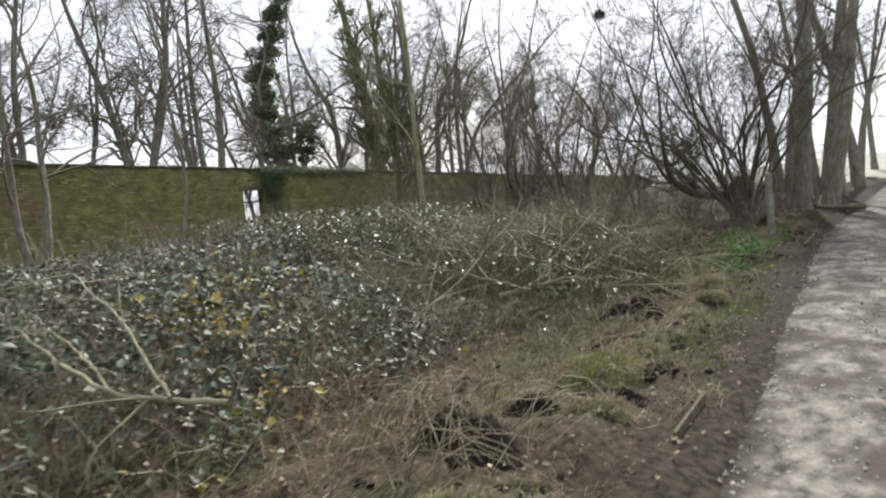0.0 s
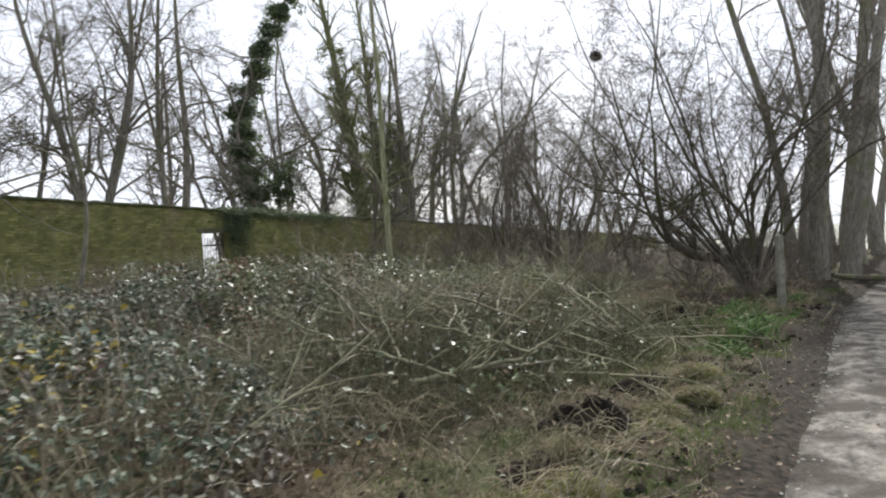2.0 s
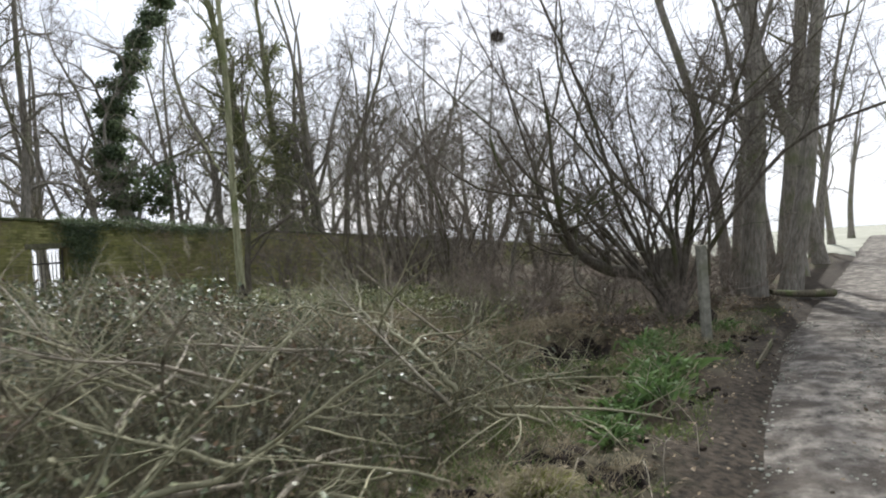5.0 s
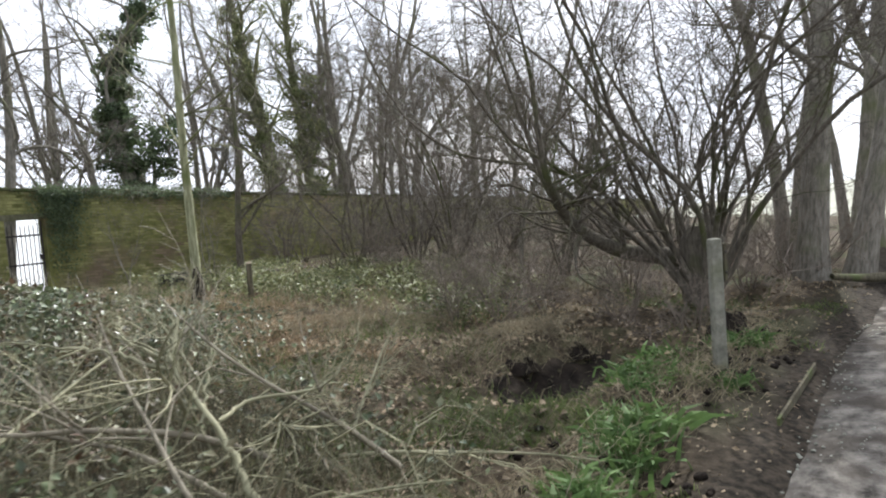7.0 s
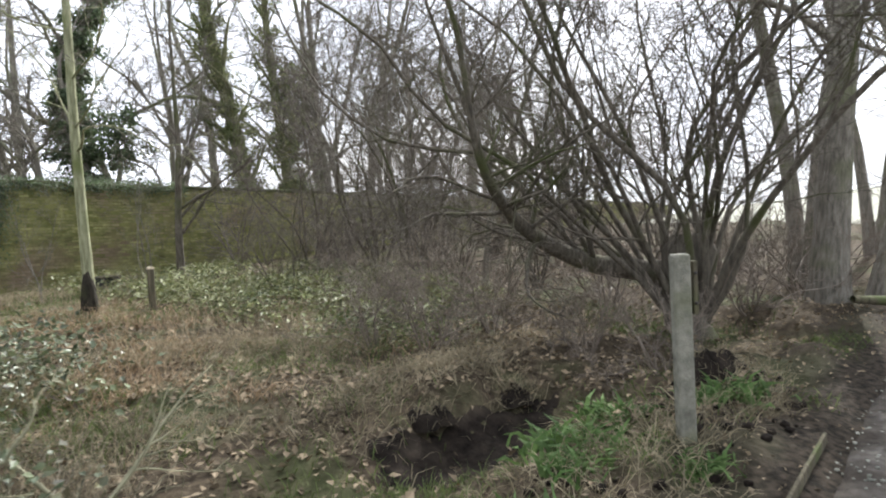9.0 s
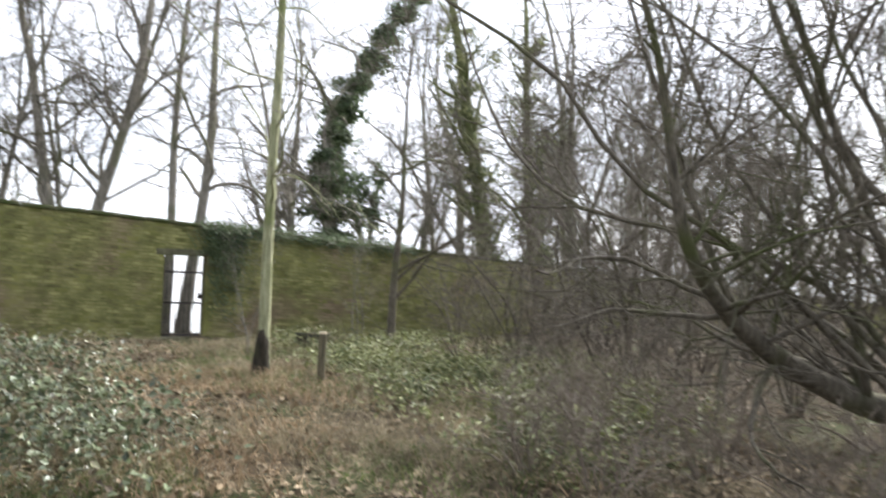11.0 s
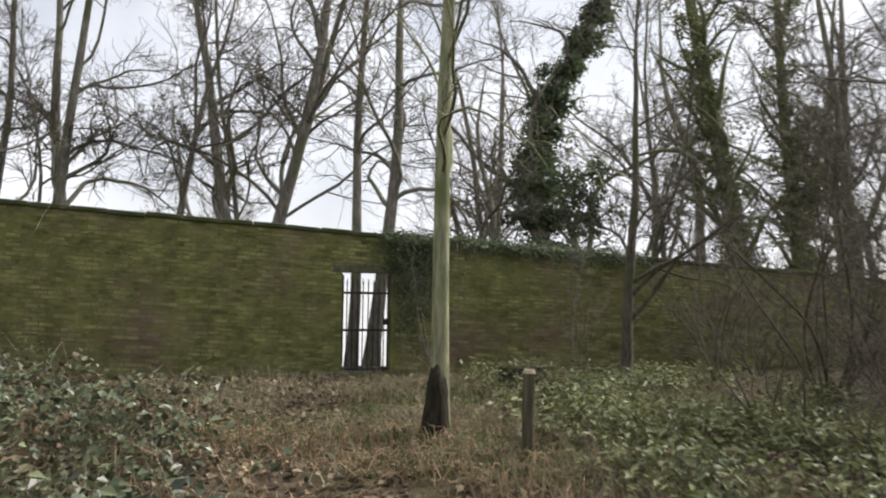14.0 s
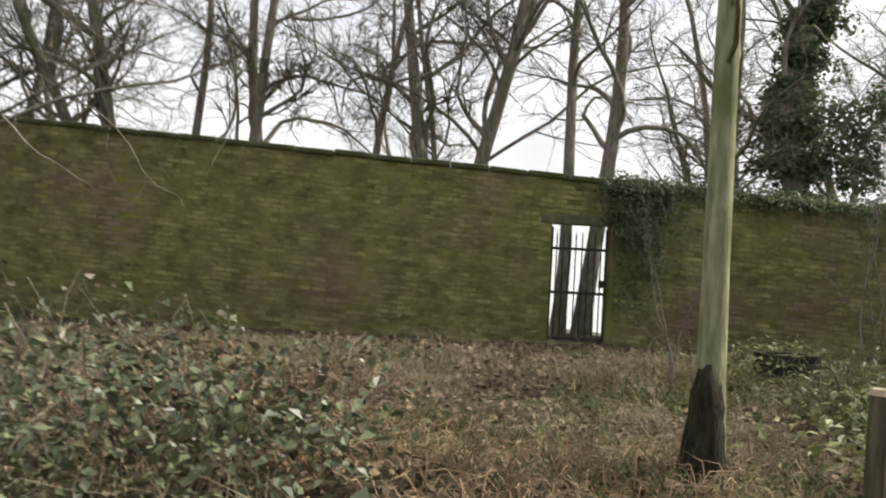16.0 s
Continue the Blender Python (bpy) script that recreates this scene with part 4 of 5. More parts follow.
for n, (x, y, h, turn, ln, r, tilt) in enumerate(((-7.9, -15.6, 0.35, 20, 2.4, 0.018, 8), (-8.6, -15.2, 0.5, -20, 2.4, 0.016, 5),
                                                  (-6.0, -14.8, 0.25, 140, 2.6, 0.022, 18), (-5.4, -15.4, 0.2, 125, 2.2, 0.02, 22), (-5.0, -14.9, 0.5, 150, 2.4, 0.022, 25), (-4.4, -15.5, 0.3, 110, 2.0, 0.018, 35), (-5.9, -15.6, 0.4, 95, 1.8, 0.015, 40), (-7.0, -15.0, 0.7, 170, 2.0, 0.016, 20), (-8.2, -14.6, 0.8, 40, 2.2, 0.016, 22), (-4.6, -15.0, 0.2, 60, 1.7, 0.014, 14), (-7.2, -13.4, 0.5, 100, 2.2, 0.014, 30), (-9.5, -14.2, 0.6, 10, 2.0, 0.012, 15))):
    dead_branch((x, y, float(lie(x, y)) + h * 0.75), turn, ln, r * 1.25, 200 + n, tilt)

# large forked branches lying over the brambles
def forked_branch(label, base, limbs, seed, mat, shoots=6):
    """A fallen branch whose stem and forks follow a few bends each."""
    gz = np.random.default_rng(seed)
    t = thing("fallen_branch", label, "branch", base, 0, "fallen branches")
    for name, r0, pts in limbs:
        q = np.array(pts) - np.array(base)
        tt = np.linspace(0, len(q) - 1, 24)
        fine = np.stack([np.interp(tt, np.arange(len(q)), q[:, k]) for k in range(3)], 1)
        for _ in range(2):
            fine[1:-1] = (fine[:-2] + fine[1:-1] * 2 + fine[2:]) / 4
        fine[1:] += gz.normal(0, 0.007, (23, 3))
        rr = np.linspace(r0, r0 * 0.4, 24)[None]
        P1, R1 = grow(gz, *sprout(gz, fine[None], rr, shoots, 0.2, 1, 42, 0.34, 0.6), 7, 0.12, 0.03, 0.3)
        P2, R2 = grow(gz, *sprout(gz, P1, R1, 3, 0.3, 1, 40, 0.4, 0.6), 5, 0.14, 0.02, 0.4)
        part(name, mesh(name, [tubes(fine[None], rr, 7), tubes(P1, R1, 4), tubes(P2, np.maximum(R2, 0.0018), 3)], mat), t)
    return t


forked_branch("large pale forked branch lying over the brambles", (-14.4, -15.6, 0.2), (("stem", 0.022, ((-14.43, -15.97, 0.30), (-14.58, -15.61, 0.33), (-14.71, -15.24, 0.36), (-14.71, -14.48, 0.62), (-14.45, -13.58, 0.72))),
    ("fork", 0.012, ((-14.60, -15.65, 0.35), (-14.36, -14.91, 0.75), (-13.6, -13.0, 1.0), (-14.1, -12.9, 0.95))), ("fork", 0.011, ((-14.66, -15.11, 0.38), (-14.58, -14.70, 0.60), (-14.49, -14.14, 0.70), (-14.54, -13.75, 0.72)))), 501, BRUSH)
forked_branch("pale forked branch lying on cut brushwood", (-9.1, -15.1, -0.1), (("stem", 0.02, ((-9.0, -15.2, 0.05), (-9.15, -14.67, 0.22), (-9.0, -13.3, 0.45), (-8.8, -12.6, 0.6))), ("fork", 0.012, ((-9.15, -14.67, 0.22), (-8.7, -14.1, 0.55), (-8.6, -13.8, 0.75))),
    ("fork", 0.013, ((-9.1, -14.9, 0.15), (-9.0, -15.3, 0.4), (-9.2, -15.6, 0.5)))), 502, BRUSH)
forked_branch("long thin bowed branch on cut brushwood", (-8.4, -15.2, 0.0), (("stem", 0.016, ((-8.1, -15.5, 0.15), (-8.45, -15.0, 0.38), (-8.5, -14.1, 0.52), (-8.6, -12.9, 0.62))), ("fork", 0.01, ((-8.45, -15.0, 0.38), (-8.0, -14.6, 0.5), (-7.6, -14.4, 0.5)))), 503, BRUSH)
forked_branch("thick dead branch lying low in the brushwood", (-8.5, -15.2, -0.2), (("stem", 0.032, ((-9.3, -14.9, 0.02), (-8.9, -15.1, 0.06), (-8.1, -15.45, 0.1), (-7.6, -15.4, 0.16))), ("fork", 0.016, ((-8.6, -15.25, 0.07), (-8.2, -15.1, 0.25), (-7.9, -14.9, 0.4)))), 504, BRUSH)
forked_branch("bushy greenish cut bough standing in the brushwood", (-5.6, -15.4, -0.1), (("stem", 0.026, ((-5.6, -15.5, 0.05), (-5.46, -15.04, 0.38), (-5.26, -14.28, 0.7), (-4.94, -14.0, 1.0))), ("fork", 0.014, ((-5.26, -14.28, 0.7), (-5.35, -13.9, 0.85), (-5.27, -13.72, 1.02))),
    ("fork", 0.016, ((-5.3, -14.35, 0.66), (-5.43, -13.7, 0.78), (-5.73, -12.95, 0.86))), ("fork", 0.015, ((-5.4, -14.95, 0.42), (-5.1, -14.86, 0.47), (-4.7, -15.06, 0.44), (-4.4, -15.11, 0.58), (-4.28, -15.09, 0.78))), ("fork", 0.012, ((-5.49, -14.9, 0.42), (-5.11, -14.49, 0.65), (-4.8, -14.2, 0.8)))), 505, BRUSH, 9)

# cut branches thrown over the brushwood
heap = [dead_branch((-6.5, -14.2, 0.35), 30, 1.9, 0.02, 240, 14, 8, BRUSH), dead_branch((-7.6, -14.6, 0.3), 160, 1.5, 0.016, 241, 24, 9, BRUSH), dead_branch((-5.2, -14.3, 0.3), 250, 1.7, 0.018, 242, 30, 8, BRUSH), dead_branch((-8.8, -14.0, 0.4), 90, 1.4, 0.014, 243, 40, 9, CANE)]
gq = np.random.default_rng(66)
for n in range(46):
    x, y = gq.normal(-6.9, 2.0), gq.normal(-14.2, 1.0)
    w = float(brush_w(x, y))
    if w < 0.12:
        continue
    copy_thing(heap[n % 4], pose(x, y, float(lie(x, y)) + 0.05 + 0.5 * w * gq.random(), gq.uniform(-50, 50), gq.uniform(-8, 8), gq.uniform(0, 360)))

stuff("brush_sticks", "long pale sticks through the brushwood heap", "brushwood", [canes(160, -12, -3.5, -16.4, -11, brush_w, lambda x, y: 0.3 + 0.6 * brush_w(x, y), 1.4, 0.006, 0.9)], BRUSH)

# ---- grass, straw, bracken, litter ----
def tuft_field(n, x0, x1, y0, y1, weight, length, width, droop=0.6, spread=0.55):
    x, y = scatter(n, x0, x1, y0, y1, weight)
    N = len(x)
    d = np.stack([gb.normal(0, spread, N), gb.normal(0, spread, N), np.ones(N)], 1)
    return blades(np.stack([x, y, lie(x, y) - 0.01], 1), d, gb.uniform(0.5, 1.3, N) * length, gb.uniform(0.6, 1.3, N) * width, gb, droop)


verge = lambda x, y: smooth(y - edge(x) + 0.25 * rough(x, y, 0.5, 44, 2), 0.35, 0.6) * smooth(edge(x) + 3.2 - y, 0, 1.6)
clearing = lambda x, y: smooth(x + 5.2, 0, 1.5) * smooth(5.5 - x, 0, 2.0) * smooth(y + 16.5, 0, 2) * smooth(-0.3 - y, 0, 1)
stuff("verge_grass", "sparse green winter grass on the path's verge", "grass", [tuft_field(130000, -22, 4, -18.6, -13.5, lambda x, y: verge(x, y) * smooth(rough(x, y, 0.8, 21, 3), -0.1, 0.35), 0.09, 0.0038)], GRASS)
stuff("dead_grass", "matted straw-coloured dead grass", "grass", [
    tuft_field(80000, -20, 3, -18.6, -14, lambda x, y: verge(x, y) * smooth(ripple(x, y, 0.55, 23), -0.1, 0.6), 0.17, 0.0032, 1.2, 1.1),
    tuft_field(80000, -6, 5, -14, -0.3, lambda x, y: clearing(x, y) * smooth(ripple(x, y, 1.0, 25), -0.2, 0.6), 0.24, 0.004, 1.1, 0.9),
    tuft_field(30000, -9, 1, -16.8, -10.5, lambda x, y: smooth(ripple(x, y, 0.8, 37), -0.3, 0.5), 0.3, 0.0035, 1.0, 0.9)], STRAW)
stuff("straw_stalks", "tall dry straw stalks standing among leaf litter", "grass", [tuft_field(7000, -6, 3, -11.5, -2.0, lambda x, y: clearing(x, y) * smooth(rough(x, y, 1.1, 71, 3), -0.1, 0.4), 0.5, 0.0032, 0.7, 0.35)], STRAW)
stuff("bracken", "collapsed rust-brown dead bracken", "bracken", [tuft_field(60000, -9, 3, -13.0, -4.0, lambda x, y: 0.7 * smooth(rough(x, y, 1.4, 27, 4), -0.15, 0.45) * smooth(x + 8.5, 0, 2) * smooth(1.5 - x, 0, 3), 0.30, 0.006, 1.2, 0.8)], BRACKEN)
stuff("clearing_grass", "thin green grass among leaf litter", "grass", [tuft_field(52000, -7, 6, -16.0, -1, lambda x, y: clearing(x, y) * smooth(ripple(x, y, 1.1, 29), -0.2, 0.6), 0.2, 0.0045), tuft_field(16000, -9, -2, -16.6, -11, lambda x, y: smooth(ripple(x, y, 0.9, 39), -0.2, 0.6), 0.22, 0.004)], GRASS)


def ground_leaves(n, x0, x1, y0, y1, weight, lo, hi, lift, long=1.4, tilt=0.0):
    x, y = scatter(n, x0, x1, y0, y1, weight)
    N = len(x)
    return leaves(np.stack([x, y, lie(x, y) + 0.012 + lift * gb.random(N) * (1 + 0.9 * smooth(-2.5 - x, 0, 2.5))], 1), np.tile(np.array([0, 0, 1.0]), (N, 1)) + gb.normal(0, 1, (N, 3)) * tilt, gb.uniform(lo, hi, N), gb, long)


stuff("leaf_litter", "brown and tan fallen leaves on the soil", "leaf litter", [
    ground_leaves(34000, -8, 8, -16.5, -0.3, lambda x, y: 0.25 + 0.75 * clearing(x, y), 0.03, 0.07, 0.02),
    ground_leaves(9000, -22, 6, -18.7, -14.5, lambda x, y: smooth(y - edge(x), 0.0, 0.6) * 0.9, 0.015, 0.045, 0.02),
    ground_leaves(1800, -18, 6, -21, -17.2, lambda x, y: smooth(edge(x) - y, 0, 0.4) * 0.5, 0.02, 0.045, 0.012)], LITTER)
cover = lambda x, y: smooth(rough(x, y, 1.3, 33, 3), -0.3, 0.2) * smooth(x - 0.05 - 1.2 * smooth(y, -6.5, -4.5), 0, 0.9) * smooth(6.5 - x, 0, 2) * smooth(y + 13.5, 0, 2) * smooth(-1.2 - y, 0, 2)
stuff("ground_cover", "low dull-green leafy ground cover", "ground cover", [ground_leaves(80000, -2, 7, -13.5, -1, cover, 0.022, 0.055, 0.36, 2.2)], HERB_DULL)
low_leaf = lambda x, y: smooth(rough(x, y, 1.6, 35, 3), -0.35, 0.1) * smooth(x + 9, 0, 1.5) * smooth(-1.5 - x + 0.4 * ripple(y, x, 1.0, 3), 0, 2.2) * smooth(y + 13, 0, 2.5) * smooth(-5 - y, 0, 3)
stuff("low_brambles", "low leafy bramble growth edging the clearing", "bramble", [ground_leaves(170000, -9, 0, -15, -4, low_leaf, 0.026, 0.066, 0.62, 1.4, 0.45)], LEAF_MID)
stuff("brushwood_leaves", "scattered dull bramble leaves through the brushwood", "bramble", [ground_leaves(26000, -13, -1.5, -16.4, -10.5, lambda x, y: brush_w(x, y) * smooth(rough(x, y, 0.9, 52, 3), -0.25, 0.3), 0.026, 0.06, 0.4, 1.5, 0.5)], LEAF_MID)
stuff("clearing_canes", "thin arching canes over the clearing's edge", "bramble", [canes(3200, -9, 0.5, -14.5, -5, low_leaf, lambda x, y: 0.6 + 0.65 * smooth(-2.5 - x, 0, 2.5), 0.75, 0.0035, 0.7), canes(900, -0.5, 6, -12.5, -2, cover, lambda x, y: 0.45 + 0 * x, 0.5, 0.003, 0.55)], CANE)


# rosettes of fresh green leaves on the verge
def rosette(seed, n=90):
    g = np.random.default_rng(seed)
    a = g.uniform(0, 2 * np.pi, n)
    tilt = g.uniform(0.3, 1.1, n)
    d = np.stack([np.cos(a) * np.sin(tilt), np.sin(a) * np.sin(tilt), np.cos(tilt)], 1)
    return mesh("foliage", [blades(g.normal(0, 1, (n, 3)) * np.array([0.13, 0.13, 0.0]), d, g.uniform(0.14, 0.3, n), g.uniform(0.012, 0.028, n), g, 0.8)], HERB, False)


ros = [rosette(300 + k) for k in range(4)]
gr = np.random.default_rng(55)
for n, (x, y, s) in enumerate(((-2.8, -16.5, 1.35), (-3.3, -16.6, 1.1), (-3.6, -16.45, 0.9), (-2.25, -16.25, 1.1), (-0.9, -15.95, 1.2), (-1.2, -15.8, 1.0), (-0.5, -15.85, 0.9), (-1.0, -16.7, 0.8), (0.6, -16.5, 1.0), (0.3, -16.3, 0.8), (-4.4, -16.8, 1.0), (-4.8, -16.6, 0.9), (-5.6, -16.85, 0.8), (-3.05, -16.5, 0.9), (-1.6, -16.1, 0.8), (-5.2, -16.5, 0.7))):
    t = tagged(thing("leafy_plant", "clump of fresh green strap leaves on the verge", "plant", group="verge plants"))
    t.matrix_basis = pose(x, y, float(lie(x, y)), 0, 0, n * 77) @ Matrix.Scale(s, 4)
    part("foliage", ros[n % 4], t)

# mossy hummocks beside the path
gh = np.random.default_rng(61)
for n, (x, y, s) in enumerate(((-11.15, -16.95, 0.5), (-10.5, -17.05, 0.34), (-12.6, -17.5, 0.2), (-9.6, -16.6, 0.2), (-8.1, -16.8, 0.22), (-12.2, -16.5, 0.3), (-6.9, -16.8, 0.24), (-7.6, -17.0, 0.18), (-14.4, -17.5, 0.26), (-9.0, -17.1, 0.16))):
    N = 2600
    a, rr = gh.uniform(0, 6.283, N), np.sqrt(gh.random(N))
    q = np.stack([np.cos(a) * rr * s * 1.15, np.sin(a) * rr * s * 0.9, (1 - rr ** 4) * s * 0.5 - 0.04], 1)
    d = np.stack([np.cos(a) * rr, np.sin(a) * rr, 0.7 + 0 * a], 1) + gh.normal(0, 0.3, (N, 3))
    t = thing("grass_tussock", "straw and moss-green grass tussock on the verge", "grass tussock", (x, y, float(lie(x, y))), n * 60, "tussocks")
    ma, mr = np.meshgrid(np.linspace(0, 2 * np.pi, 28, endpoint=False), np.linspace(0.02, 1.0, 10), indexing="ij")
    lump = 1 + 0.12 * np.sin(ma * 3 + n) + 0.08 * np.sin(ma * 7 + 2 * n)
    mv = np.stack([np.cos(ma) * mr * s * 1.15 * lump, np.sin(ma) * mr * s * 0.9 * lump, (1 - mr ** 4) * s * (0.47 + 0.06 * np.sin(ma * 5 + mr * 9)) - 0.06], -1).reshape(-1, 3)
    i5, j5 = np.meshgrid(np.arange(28), np.arange(9), indexing="ij")
    mf = np.stack([i5 * 10 + j5, i5 * 10 + j5 + 1, ((i5 + 1) % 28) * 10 + j5 + 1, ((i5 + 1) % 28) * 10 + j5], -1).reshape(-1, 4)
    part("mound", mesh("mound", [(mv, mf)], MOSS), t, "lumpy dark mossy turf")
    part("straw", mesh("straw", [blades(q[::3], d[::3], gh.uniform(0.06, 0.16, len(q[::3])), gh.uniform(0.0025, 0.005, len(q[::3])), gh, 1.5)], STRAW, False), t)
    part("green_growth", mesh("green_growth", [blades(q[1::2], d[1::2], gh.uniform(0.04, 0.1, len(q[1::2])), gh.uniform(0.003, 0.006, len(q[1::2])), gh, 1.0)], MOSS_BLADE, False), t)

# heaps of dark turned soil beside the path
def soil_mound(x, y, s, seed):
    ma, mr = np.meshgrid(np.linspace(0, 2 * np.pi, 44, endpoint=False), np.linspace(0.02, 1.0, 16), indexing="ij")
    ux, uy = np.cos(ma) * mr, np.sin(ma) * mr
    crag = rough(ux + seed, uy, 0.45, 90 + seed, 4)
    lump = 1 + 0.22 * np.sin(ma * 2 + seed) + 0.12 * np.sin(ma * 5 + 2 * seed)
    v = np.stack([ux * s * 1.25 * lump, uy * s * lump, (1 - mr ** 2.5) * s * 0.62 * (1 + 0.55 * crag) + 0.06 * s * crag - 0.06], -1).reshape(-1, 3)
    a, b = np.meshgrid(np.arange(44), np.arange(15), indexing="ij")
    f = np.stack([a * 16 + b, a * 16 + b + 1, ((a + 1) % 44) * 16 + b + 1, ((a + 1) % 44) * 16 + b], -1).reshape(-1, 4)
    t = thing("soil_heap", "crumbly heap of dark turned soil on the verge", "soil heap", (x, y, float(lie(x, y))), seed * 40, "soil heaps")
    part("mound", mesh("mound", [(v, f)], MUD_AND_SHADE), t)
    g = np.random.default_rng(seed)
    n = 160
    q = v[g.integers(0, len(v), n)]
    d = np.stack([g.normal(0, 0.8, n), g.normal(0, 0.8, n), np.ones(n)], 1)
    tagged(part("straw", mesh("straw", [blades(q, d, g.uniform(0.06, 0.2, n), g.uniform(0.002, 0.0045, n), g, 1.3)], STRAW, False), t), kind="stuff")


for n, (x, y, s) in enumerate(((-13.35, -16.95, 0.36), (-12.55, -17.0, 0.26), (-12.0, -17.35, 0.3), (-11.0, -17.5, 0.22), (-10.0, -16.5, 0.3), (-8.9, -16.5, 0.34), (-8.2, -16.35, 0.28), (-7.3, -16.4, 0.34), (-6.3, -16.6, 0.26), (-6.4, -17.1, 0.24), (0.35, -14.4, 0.2), (-0.7, -14.2, 0.22), (1.1, -16.1, 0.3))):
    soil_mound(x, y, s, n + 1)

# ---- posts and small things ----
post = thing("concrete_post", "old square concrete post with a timber rail stub beside the path", "post", (-0.78, -16.53, float(lie(-0.78, -16.53))), -48)
b = bmesh.new()
box_bm(b, (0.115, 0.11, 1.34), Matrix.Translation((0, 0, 0.56)), 0.015)
part("shaft", bm_mesh("shaft", b, CONCRETE), post)
b = bmesh.new()
box_bm(b, (0.035, 0.07, 0.36), Matrix.Translation((0.092, 0, 1.0)), 0.01)
part("rail_stub", bm_mesh("rail_stub", b, OLDWOOD), post, "short weathered timber fixed near the top")
bolt = mesh("bolt", [tubes(np.array([[[0.09, -0.035, 0], [0.09, -0.045, 0], [0.09, -0.052, 0]]]), np.array([[0.012, 0.012, 0.002]]), 8)], IRON)
stub = post.children[-1]
for z in (0.9, 1.1):
    part("bolt", bolt, stub, "rusty iron bolt head", pose(0, 0, z))
stump = thing("wooden_post", "short weathered round-topped wooden post in ground cover", "post", (0.41, -8.15, float(lie(0.41, -8.15))), 20)
part("shaft", mesh("shaft", [tubes(np.array([[[0, 0, -0.1], [0, 0, 0.3], [0.01, 0, 0.70]]]), np.array([[0.056, 0.052, 0.05]]), 10)], OLDWOOD), stump)
b = bmesh.new()
bmesh.ops.create_cone(b, cap_ends=True, segments=10, radius1=0.06, radius2=0.046, depth=0.03, matrix=Matrix.Translation((0.01, 0, 0.71)))
part("cut_top", bm_mesh("cut_top", b, CUTWOOD), stump, "pale sawn top")
crate = thing("black_crate", "black crate lying at the foot of the wall", "crate", (2.5, -2.75, float(lie(2.5, -2.75)) - 0.04), 12)
b = bmesh.new()
for s, at in (((0.62, 0.03, 0.34), (0, -0.2, 0.19)), ((0.62, 0.03, 0.34), (0, 0.2, 0.19)), ((0.03, 0.4, 0.34), (-0.3, 0, 0.19)), ((0.03, 0.4, 0.34), (0.3, 0, 0.19)), ((0.6, 0.4, 0.03), (0, 0, 0.03))):
    box_bm(b, s, Matrix.Translation(at), 0.006)
part("body", bm_mesh("body", b, BLACK), crate)
b = bmesh.new()
box_bm(b, (0.6, 0.04, 0.025), Matrix.Translation((0, -0.2, 0.365)), 0.008)
part("rim", bm_mesh("rim", b, OLDWOOD), crate, "pale worn edge board")
log = thing("fallen_log", "pale fallen log beside the path", "log", (6.4, -17.1, float(lie(6.4, -17.1)) + 0.1), 150)
part("stem", mesh("stem", [tubes(np.array([[[-0.9, 0, -0.05], [-0.2, 0.03, 0.0], [0.5, 0, 0.06], [1.2, 0.05, 0.16]]]), np.array([[0.09, 0.085, 0.07, 0.05]]), 9)], OLDWOOD), log)

# bird's nest high in the scrub tree
N = 260
d = unit(gh.normal(0, 1, (N, 3))) * np.array([1.4, 1.4, 0.8])
side = unit(np.cross(d, gh.normal(0, 1, (N, 3)))) * 0.11
nest = np.stack([d * 0.07 - side, d * 0.12, d * 0.1 + side * gh.uniform(0.4, 2.0, (N, 1))], 1)
t = tagged(new("bird_nest", mesh("bird_nest", [tubes(nest, np.full((N, 3), 0.004), 3)], NEST)), "dark twig bird nest in bare branches", "nest")
t.matrix_basis = pose(5.24, -10.89, 6.17)

# ivy over the wall's top right of the gate
gi2 = np.random.default_rng(71)
N = 8000
ix = np.concatenate([gi2.normal(1.3, 0.3, N // 2), gi2.uniform(0.8, 6.5, N // 2)])
iz = np.concatenate([wall_top(ix[:N // 2]) + 0.1 - np.abs(gi2.normal(0, 0.8, N // 2)), wall_top(ix[N // 2:]) + 0.14 - np.abs(gi2.normal(0, 0.13, N // 2)) + 0.06 * gi2.normal(0, 1, N // 2)])
iy = np.where(iz > wall_top(ix) + 0.04, gi2.uniform(-0.08, 0.4, len(ix)), -0.03 - np.abs(gi2.normal(0, 0.07, len(ix))))
keep = (iz > 0.3) & ((ix > 0.96) | (iz > 1.95))
stuff("wall_ivy", "dark ivy hanging over the wall beside the gate", "ivy", [leaves(np.stack([ix, iy, iz], 1)[keep], np.tile(np.array([0, -0.9, 0.4]), (int(keep.sum()), 1)), gi2.uniform(0.025, 0.055, int(keep.sum())), gi2, 1.1)], IVY)

